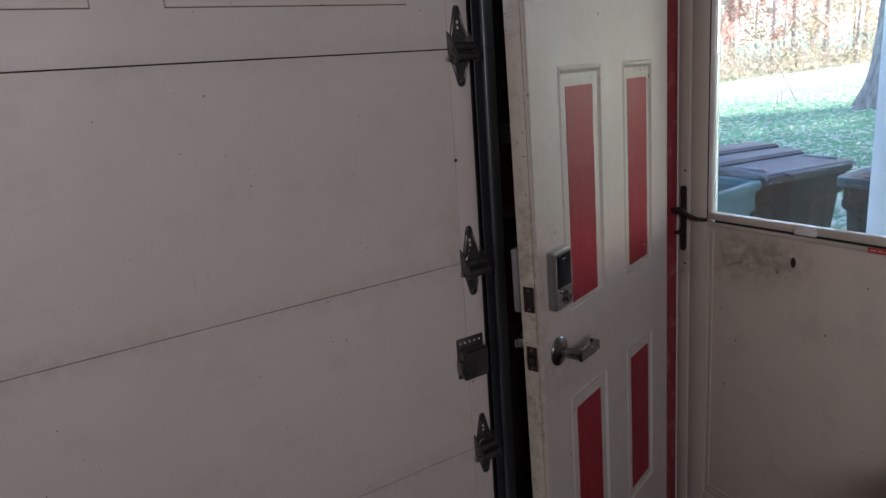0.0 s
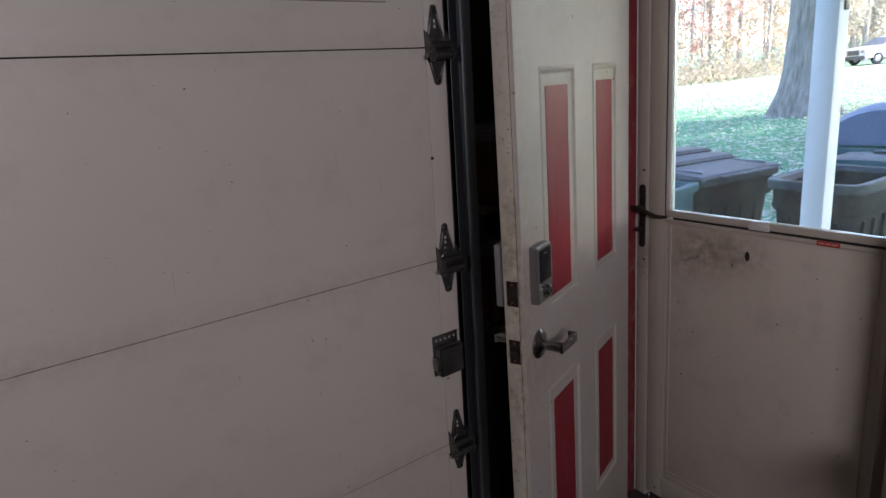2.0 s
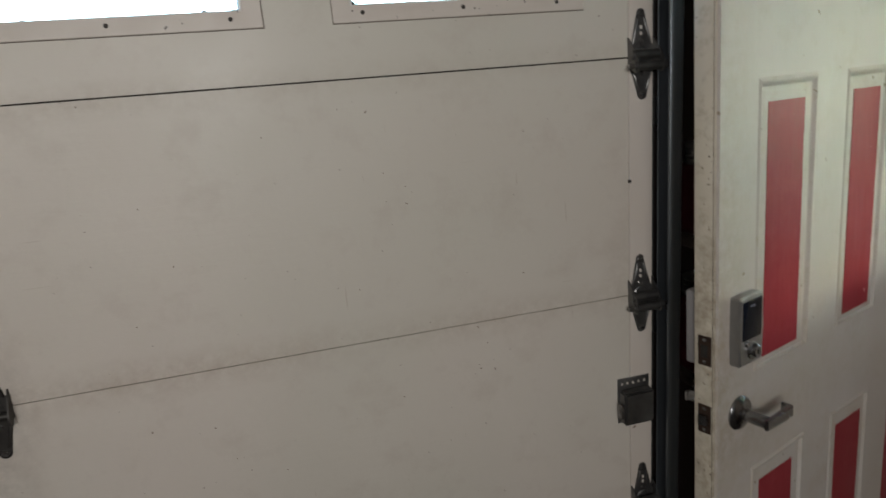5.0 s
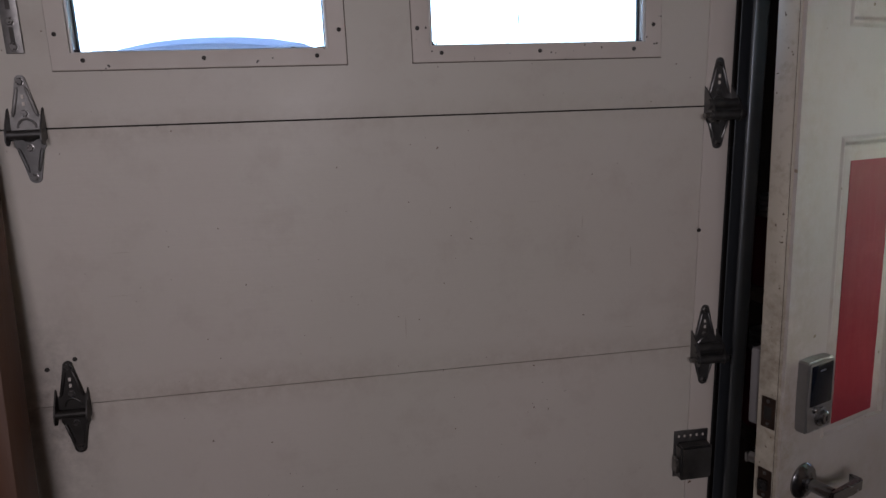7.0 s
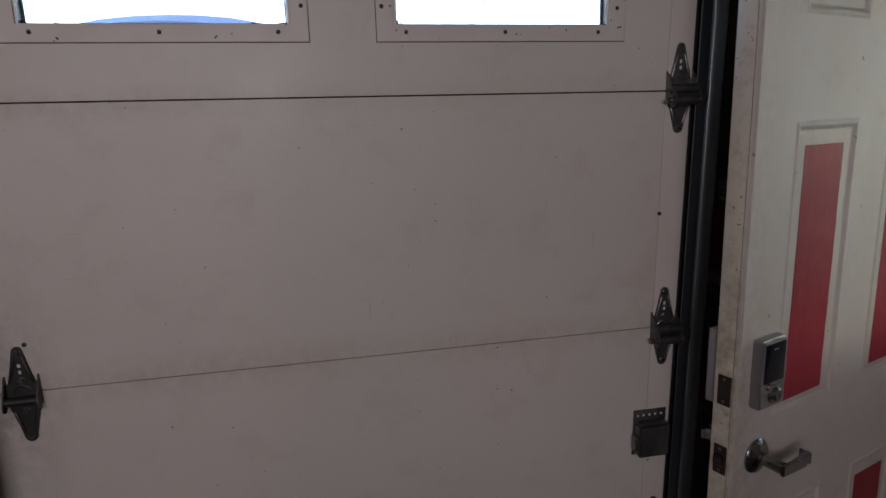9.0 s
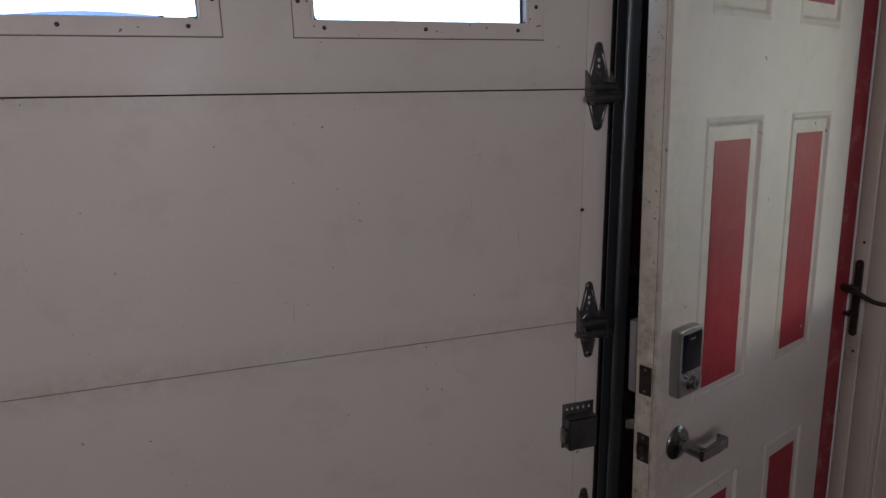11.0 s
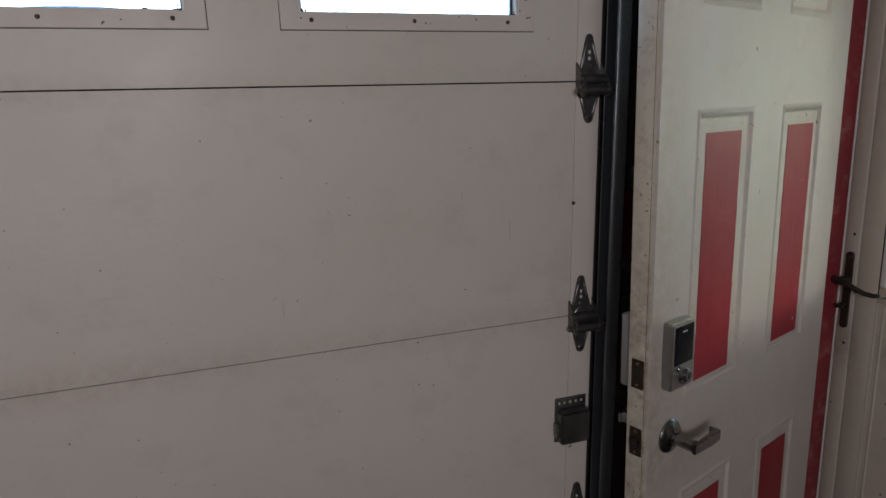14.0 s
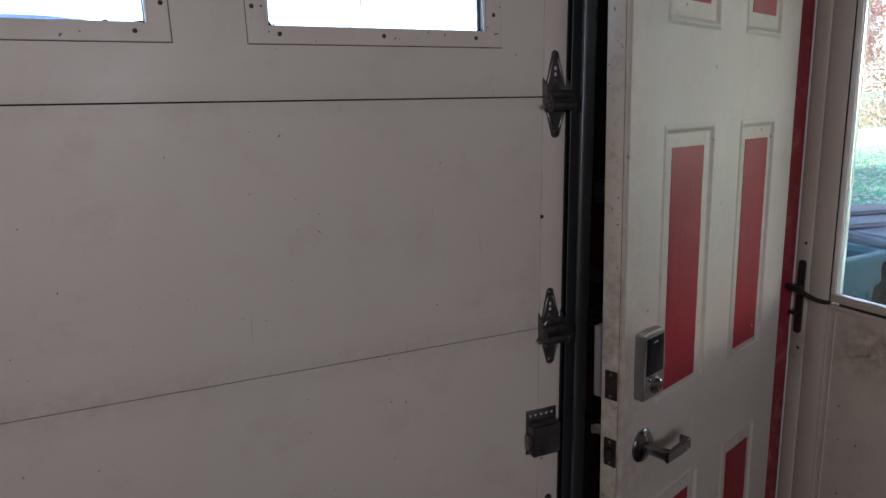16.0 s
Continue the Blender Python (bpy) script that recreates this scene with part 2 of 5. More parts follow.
M_STORM = material("almond_storm_panel", smudge=(0.40, 0.355, 0.30, 0.4), base=(0.61, 0.555, 0.465, 1), other=(0.55, 0.50, 0.415, 1), rough=0.5, scale=1.8, fine=120, bump=0.08,
                   speck=(0.10, 0.08, 0.06, 1), speck_scale=55, speck_at=0.79,
                   stains_shade=[((0, 1.27, 0.985), (0.3, 0.16, 0.075), STAIN, 0.62), ((0, 1.34, 0.965), (0.3, 0.15, 0.11), STAIN, 0.3), ((0, 1.19, 0.97), (0.3, 0.1, 0.08), STAIN, 0.3),
                           ((0, 1.39, 0.96), (0.3, 0.09, 0.16), (0.22, 0.165, 0.11, 1), 0.42), ((0, 1.28, 0.96), (0.3, 0.20, 0.12), (0.25, 0.19, 0.12, 1), 0.5)]
                          + [((0, 1.385 - 0.0105 * k, 0.935 + 0.0045 * k), (0.3, 0.011, 0.0045), (0.03, 0.025, 0.02, 1), 0.9) for k in range(5)]
                          + [((0, 1.235 - 0.002 * k, 0.948 - 0.003 * k), (0.3, 0.006, 0.008), (0.03, 0.025, 0.02, 1), 0.8) for k in range(2)])
M_STORMFRAME = material("almond_storm_frame", (0.53, 0.49, 0.41, 1), (0.47, 0.43, 0.355, 1), rough=0.42, scale=3, fine=80, bump=0.08,
                        speck=(0.08, 0.06, 0.05, 1), speck_scale=60, speck_at=0.78, stains_shade=[((0, 1.53, 0.92), (0.3, 0.05, 0.10), STAIN, 0.7)])
M_VINYL = material("white_vinyl", (0.70, 0.69, 0.66, 1), (0.6, 0.59, 0.56, 1), rough=0.45, scale=8, bump=0.05)
M_SEAL = material("black_rubber_seal", (0.018, 0.017, 0.016, 1), rough=0.8, bump=0)
M_BLACKIRON = material("black_handle_enamel", (0.022, 0.020, 0.019, 1), (0.04, 0.03, 0.025, 1), rough=0.35, metal=0.3, scale=20, bump=0.05)
M_REDTAG = material("red_sticker", (0.50, 0.04, 0.035, 1), rough=0.4, bump=0)
M_CONCRETE = material("dark_garage_concrete", (0.055, 0.047, 0.041, 1), (0.032, 0.028, 0.025, 1), rough=0.8, scale=2.5, fine=70, bump=0.25, speck=(0.05, 0.045, 0.04, 1), speck_scale=30, speck_at=0.72)
M_SILL = material("worn_sill_wood", (0.09, 0.07, 0.056, 1), (0.05, 0.04, 0.033, 1), rough=0.7, scale=6, stretch=(1, 0.2, 1), fine=60, bump=0.3)
M_PLY = material("brown_plywood_wall", (0.17, 0.125, 0.085, 1), (0.11, 0.08, 0.055, 1), rough=0.7, scale=3, stretch=(1, 1, 0.18), fine=50, bump=0.3, speck=(0.03, 0.02, 0.015, 1), speck_scale=22, speck_at=0.75)
# wall colour sunk near black to stand for shade behind the open door
M_NORTH = material("shade_black_boards", (0.014, 0.010, 0.009, 1), (0.022, 0.013, 0.011, 1), rough=0.8, scale=4, stretch=(1, 1, 0.15), fine=40, bump=0.3, spec=0.2)
# shelf wood darkened in colour for the shaded corner it stands in
M_STUD = material("shade_dark_lumber", (0.035, 0.022, 0.016, 1), (0.02, 0.014, 0.011, 1), rough=0.8, scale=4, stretch=(1, 1, 0.15), fine=50, bump=0.35)
M_CEIL = material("plain_ceiling_board", (0.45, 0.43, 0.40, 1), (0.40, 0.38, 0.35, 1), rough=0.8, scale=2, bump=0.1)
M_PLANK = material("stained_brown_plank", (0.14, 0.065, 0.035, 1), (0.09, 0.042, 0.024, 1), rough=0.55, scale=5, stretch=(2, 2, 0.2), fine=70, bump=0.3)
M_PLANKPALE = material("weathered_pale_plank", (0.27, 0.21, 0.15, 1), (0.16, 0.12, 0.09, 1), rough=0.7, scale=6, stretch=(2, 2, 0.2), fine=60, bump=0.35, speck=(0.5, 0.48, 0.44, 1), speck_scale=24, speck_at=0.7)
# red lowered too, so the jugs sink into the corner's shade
M_DARKRED = material("dark_red_plastic", (0.045, 0.005, 0.008, 1), (0.025, 0.004, 0.005, 1), rough=0.45, scale=6, bump=0.05, spec=0.3)
M_CLOTH = material("grey_white_rag", (0.20, 0.20, 0.21, 1), (0.13, 0.13, 0.14, 1), rough=0.9, scale=12, fine=260, bump=0.4)
M_BLACKPLASTIC = material("black_plastic", (0.014, 0.014, 0.017, 1), (0.022, 0.022, 0.025, 1), rough=0.5, scale=8, bump=0.05, spec=0.12)
M_PAPER = material("grey_card", (0.22, 0.21, 0.21, 1), (0.18, 0.17, 0.17, 1), rough=0.7, scale=9, bump=0.05)
# haze here is a veil put in for glare over the outdoor view
M_GLASS_STORM = glass_material("storm_pane", dirt=0.5, haze=0.014, fleck_scale=270, low=((0, 1.02, 1.08), (0.5, 0.52, 0.24)))
M_GLASS_DOOR = glass_material("door_window_pane", dirt=0.14, haze=0.02, fleck_scale=34)
# outdoors
M_LAWN = material("lawn", (0.14, 0.31, 0.17, 1), (0.18, 0.36, 0.22, 1), rough=0.9, scale=0.6, fine=14, bump=0.8, depth=0.04, speck=(0.32, 0.27, 0.16, 1), speck_scale=7, speck_at=0.62, spec=0.2)
M_BLADE = material("grass_blade", (0.14, 0.32, 0.17, 1), (0.18, 0.37, 0.22, 1), rough=0.7, scale=0.8, bump=0, spec=0.25)
M_DRIVE = material("pale_gravel", (0.40, 0.385, 0.355, 1), (0.33, 0.315, 0.285, 1), rough=0.9, scale=0.8, fine=9, bump=0.4, depth=0.02)
M_BARK = material("grey_bark", (0.27, 0.25, 0.23, 1), (0.10, 0.088, 0.078, 1), rough=0.9, scale=11, stretch=(1, 1, 0.2), fine=16, bump=1.0, depth=0.07)
M_BARKFAR = material("brown_bark", (0.42, 0.37, 0.33, 1), (0.28, 0.24, 0.21, 1), rough=0.9, scale=3, stretch=(1, 1, 0.2), fine=8, bump=0.6, depth=0.03)


def leaf_material(name, base, other):
    """Thin leaves that let half of the light through."""
    m = bpy.data.materials.new(name)
    m.use_nodes = True
    nt = m.node_tree
    nt.nodes.remove(nt.nodes["Principled BSDF"])
    geo = nt.nodes.new("ShaderNodeNewGeometry")
    col = blend(nt, geo.outputs["Random Per Island"], base, other)
    d, t, mx = nt.nodes.new("ShaderNodeBsdfDiffuse"), nt.nodes.new("ShaderNodeBsdfTranslucent"), nt.nodes.new("ShaderNodeMixShader")
    for n in (d, t):
        nt.links.new(col, n.inputs["Color"])
    mx.inputs[0].default_value = 0.5
    nt.links.new(d.outputs[0], mx.inputs[1])
    nt.links.new(t.outputs[0], mx.inputs[2])
    nt.links.new(mx.outputs[0], nt.nodes["Material Output"].inputs["Surface"])
    return m


M_FALLEN = leaf_material("fallen_leaves", (0.64, 0.64, 0.58, 1), (0.46, 0.45, 0.36, 1))
M_LEAFORANGE = leaf_material("orange_leaves", (0.52, 0.40, 0.28, 1), (0.58, 0.49, 0.36, 1))
M_LEAFRED = leaf_material("red_leaves", (0.54, 0.26, 0.21, 1), (0.58, 0.38, 0.30, 1))
M_LEAFTAN = leaf_material("tan_leaves", (0.52, 0.45, 0.36, 1), (0.42, 0.38, 0.29, 1))
M_LEAFGREEN = leaf_material("green_leaves", (0.16, 0.21, 0.09, 1), (0.22, 0.26, 0.12, 1))
M_POST = material("white_post_paint", (0.66, 0.67, 0.69, 1), (0.60, 0.61, 0.63, 1), rough=0.5, scale=3, stretch=(1, 1, 0.3), fine=40, bump=0.1, speck=(0.4, 0.38, 0.35, 1), speck_scale=18, speck_at=0.76)
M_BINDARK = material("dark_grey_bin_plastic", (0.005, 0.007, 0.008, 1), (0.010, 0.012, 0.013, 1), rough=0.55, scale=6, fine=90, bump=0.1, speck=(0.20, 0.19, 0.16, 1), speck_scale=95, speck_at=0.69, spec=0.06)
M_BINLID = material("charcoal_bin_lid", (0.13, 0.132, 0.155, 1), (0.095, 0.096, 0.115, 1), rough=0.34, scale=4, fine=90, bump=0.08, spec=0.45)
M_BINTEAL = material("teal_bin_plastic", (0.030, 0.078, 0.088, 1), (0.042, 0.095, 0.105, 1), rough=0.45, scale=4, fine=90, bump=0.08, spec=0.12)
M_BINBLUE = material("blue_bin_lid", (0.105, 0.135, 0.205, 1), (0.085, 0.11, 0.17, 1), rough=0.45, scale=4, fine=90, bump=0.05, spec=0.2)
M_BINRIM = material("worn_grey_bin_rim", (0.045, 0.051, 0.058, 1), (0.024, 0.029, 0.033, 1), rough=0.5, scale=7, fine=90, bump=0.1, speck=(0.3, 0.29, 0.25, 1), speck_scale=60, speck_at=0.70, spec=0.2)
M_CARWHITE = material("white_car_paint", (0.75, 0.75, 0.75, 1), rough=0.25, bump=0)
M_CARBLUE = material("pale_blue_car_paint", (0.185, 0.205, 0.255, 1), (0.17, 0.19, 0.24, 1), rough=0.5, spec=0.1, bump=0)
# base colour raised to stand for sky mirrored in the windows
M_CARGLASS = material("sky_pale_car_glass", (0.22, 0.24, 0.27, 1), rough=0.12, bump=0)
M_CARTRIM = material("grey_vehicle_trim", (0.10, 0.10, 0.11, 1), rough=0.4, bump=0)
M_TYRE = material("tyre_rubber", (0.02, 0.02, 0.02, 1), rough=0.8, bump=0.1)
M_RIM = material("grey_wheel_rim", (0.35, 0.35, 0.36, 1), rough=0.35, metal=0.8, bump=0)
M_SIDING = material("white_siding", (0.68, 0.67, 0.64, 1), (0.6, 0.59, 0.56, 1), rough=0.6, scale=2, bump=0.1)
M_ROOF = material("grey_shingles", (0.12, 0.12, 0.12, 1), (0.08, 0.08, 0.08, 1), rough=0.9, scale=4, fine=20, bump=0.5)


# ---- shape helpers ----
def thing(name, m=None, **tags):
    ob = new(name)
    ob.empty_display_size = 0.1
    ob.matrix_world = m or Matrix()
    return tagged(ob, **tags)


def finish(bm, name, smooth=True, sharp=35):
    me = bpy.data.meshes.new(name)
    bmesh.ops.recalc_face_normals(bm, faces=bm.faces)
    for f in bm.faces:
        f.smooth = smooth
    if smooth:
        for e in bm.edges:
            if len(e.link_faces) == 2 and e.calc_face_angle(0) > radians(sharp):
                e.smooth = False
    bm.to_mesh(me)
    bm.free()
    return me


def part(name, bm, mat, parent=None, label="", m=None, smooth=True, **tags):
    me = finish(bm, name, smooth) if isinstance(bm, bmesh.types.BMesh) else bm
    if not me.materials:
        me.materials.append(mat)
    ob = new(name, me)
    if parent:
        ob.parent = parent
    if m:
        ob.matrix_basis = m
    return tagged(ob, label=label, **tags)


def add_box(bm, lo, hi, bevel=0.0, seg=2):
    lo, hi = Vector(lo), Vector(hi)
    r = bmesh.ops.create_cube(bm, size=1.0)
    vs = r["verts"]
    for v in vs:
        v.co = Vector([lo[i] + (v.co[i] + 0.5) * (hi[i] - lo[i]) for i in range(3)])
    if bevel:
        es = list({e for v in vs for e in v.link_edges})
        bmesh.ops.bevel(bm, geom=es, offset=bevel, segments=seg, affect="EDGES", profile=0.5)
    return bm


def box(lo, hi, bevel=0.0, seg=2):
    return add_box(bmesh.new(), lo, hi, bevel, seg)


def add_tube(bm, a, b, r, r2=None, n=16, caps=True):
    a, b = Vector(a), Vector(b)
    d = b - a
    q = d.to_track_quat("Z", "Y").to_matrix().to_4x4()
    bmesh.ops.create_cone(bm, cap_ends=caps, segments=n, radius1=r, radius2=r if r2 is None else r2, depth=d.length, matrix=Matrix.Translation((a + b) / 2) @ q)
    return bm


def add_path(bm, pts, radii, n=10):
    """A tapering tube through points."""
    rings = []
    for i, p in enumerate(pts):
        p = Vector(p)
        d = Vector(pts[min(i + 1, len(pts) - 1)]) - Vector(pts[max(i - 1, 0)])
        q = d.to_track_quat("Z", "Y")
        rings.append([bm.verts.new(p + q @ Vector((math.cos(a) * radii[i], math.sin(a) * radii[i], 0))) for a in [2 * math.pi * k / n for k in range(n)]])
    for r0, r1 in zip(rings, rings[1:]):
        for k in range(n):
            bm.faces.new((r0[k], r0[(k + 1) % n], r1[(k + 1) % n], r1[k]))
    bm.faces.new(rings[0][::-1])
    bm.faces.new(rings[-1])
    return bm


def add_lathe(bm, prof, n=28, m=None):
    """Turn (radius, height) rows round z."""
    rings = []
    for r, z in prof:
        if r < 1e-5:
            rings.append([bm.verts.new((m or Matrix()) @ Vector((0, 0, z)))])
        else:
            rings.append([bm.verts.new((m or Matrix()) @ Vector((r * math.cos(2 * math.pi * k / n), r * math.sin(2 * math.pi * k / n), z))) for k in range(n)])
    for a, b in zip(rings, rings[1:]):
        for k in range(n):
            j = (k + 1) % n
            if len(a) == 1 and len(b) > 1:
                bm.faces.new((a[0], b[k], b[j]))
            elif len(b) == 1 and len(a) > 1:
                bm.faces.new((a[k], a[j], b[0]))
            elif len(a) > 1:
                bm.faces.new((a[k], a[j], b[j], b[k]))
    return bm


def add_prism(bm, outline, lo, hi, axis="y"):
    """A flat outline, given across the other two axes, raised from lo to hi along axis."""
    def at(u, v, h):
        return {"x": (h, u, v), "y": (u, h, v), "z": (u, v, h)}[axis]
    a = [bm.verts.new(at(u, v, lo)) for u, v in outline]
    b = [bm.verts.new(at(u, v, hi)) for u, v in outline]
    bm.faces.new(a)
    bm.faces.new(b[::-1])
    for i in range(len(a)):
        j = (i + 1) % len(a)
        bm.faces.new((a[i], b[i], b[j], a[j]))
    return bm


def rect_frame(bm, lo, hi, wide, y0, y1, bevel=0.0):
    """Four bars round an opening in the x-z plane, butted end to end."""
    (x0, z0), (x1, z1) = lo, hi
    add_box(bm, (x0, y0, z0), (x1, y1, z0 + wide), bevel)
    add_box(bm, (x0, y0, z1 - wide), (x1, y1, z1), bevel)
    add_box(bm, (x0, y0, z0 + wide), (x0 + wide, y1, z1 - wide), bevel)
    add_box(bm, (x1 - wide, y0, z0 + wide), (x1, y1, z1 - wide), bevel)
    return bm


def ring_loops(bm, loops):
    """Skin nested rectangles: each (x0, x1, z0, z1, y)."""
    rows = [[bm.verts.new(c) for c in ((x0, y, z0), (x1, y, z0), (x1, y, z1), (x0, y, z1))] for x0, x1, z0, z1, y in loops]
    for a, b in zip(rows, rows[1:]):
        for k in range(4):
            bm.faces.new((a[k], a[(k + 1) % 4], b[(k + 1) % 4], b[k]))
    return rows


def slab_with_holes(bm, x0, x1, z0, z1, y0, y1, holes):
    """A wall slab in the x-z plane with rectangular openings (x0, x1, z0, z1), made of butted blocks."""
    xs = sorted({x0, x1, *[h[0] for h in holes], *[h[1] for h in holes]})
    zs = sorted({z0, z1, *[h[2] for h in holes], *[h[3] for h in holes]})
    grid = {}
    solid = lambda i, j: 0 <= i < len(xs) - 1 and 0 <= j < len(zs) - 1 and not any(
        h[0] - 1e-6 <= xs[i] and xs[i + 1] <= h[1] + 1e-6 and h[2] - 1e-6 <= zs[j] and zs[j + 1] <= h[3] + 1e-6 for h in holes)

    def v(i, j, y):
        if (i, j, y) not in grid:
            grid[(i, j, y)] = bm.verts.new((xs[i], y, zs[j]))
        return grid[(i, j, y)]

    for i in range(len(xs) - 1):
        for j in range(len(zs) - 1):
            if not solid(i, j):
                continue
            bm.faces.new((v(i, j, y0), v(i + 1, j, y0), v(i + 1, j + 1, y0), v(i, j + 1, y0)))
            bm.faces.new((v(i, j, y1), v(i, j + 1, y1), v(i + 1, j + 1, y1), v(i + 1, j, y1)))
            for di, dj, a, b in ((-1, 0, (i, j), (i, j + 1)), (1, 0, (i + 1, j), (i + 1, j + 1)), (0, -1, (i, j), (i + 1, j)), (0, 1, (i, j + 1), (i + 1, j + 1))):
                if not solid(i + di, j + dj):
                    bm.faces.new((v(*a, y0), v(*a, y1), v(*b, y1), v(*b, y0)))
    return bm


def swap_xy(bm):
    for v in bm.verts:
        v.co.x, v.co.y = v.co.y, v.co.x
    return bm


# ---- the garage shell ----
YG, XW, YN = 1.607, 1.75, 1.66          # inner faces: overhead door, east wall, north wall
tagged(part("floor", box((-2.2, -4.35, -0.12), (1.95, 1.80, 0.0)), M_CONCRETE), "dark stained concrete garage floor", "floor", kind="structure")
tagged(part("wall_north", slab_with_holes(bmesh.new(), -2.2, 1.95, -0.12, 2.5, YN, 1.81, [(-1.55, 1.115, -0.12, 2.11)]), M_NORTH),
       "board wall round the overhead door, coloured near black for its shade", "wall", kind="structure")
tagged(part("wall_east", swap_xy(slab_with_holes(bmesh.new(), -4.35, YN - 0.002, 0.0, 2.5, XW, 1.95, [(0.742, 1.60, 0.0, 2.10)])), M_PLY),
       "dark brown plywood wall beside the side door", "wall", kind="structure")
tagged(part("wall_west", box((-2.2, -4.2, 0.0), (-2.05, YN - 0.002, 2.5)), M_PLY), "brown plywood garage wall", "wall", kind="structure")
tagged(part("wall_south", slab_with_holes(bmesh.new(), -2.2, XW - 0.002, 0.0, 2.5, -4.35, -4.2, []), M_PLY), "brown plywood garage wall", "wall", kind="structure")
tagged(part("ceiling", box((-2.2, -4.35, 2.502), (1.95, 1.81, 2.56)), M_CEIL), "plain garage ceiling", "ceiling", kind="structure")
roof = bmesh.new()
add_prism(roof, [(-2.6, 2.57), (1.952, 2.57), (1.952, 3.05), (-0.1, 5.4), (-2.6, 2.75)], -4.7, 2.1, "y")
tagged(part("roof", roof, M_ROOF, smooth=False), "grey shingled gable roof over the garage", "roof", kind="structure")


# housing and cords made up for the added fill lamp, out of view
fixture = thing("shop_light", pose(*FILL_AT, 0, 0, -16.7), label="unseen white fill lamp housing added on two cords from the garage ceiling", category="shop light")
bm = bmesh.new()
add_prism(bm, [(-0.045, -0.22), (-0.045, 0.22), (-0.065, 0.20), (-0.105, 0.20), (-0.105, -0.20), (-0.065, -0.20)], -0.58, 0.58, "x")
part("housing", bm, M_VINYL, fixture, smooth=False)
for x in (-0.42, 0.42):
    part("cord", add_tube(bmesh.new(), (x, -0.085, 0.200), (x, -0.085, 2.500 - FILL_AT[2]), 0.004, n=10), M_SEAL, fixture)

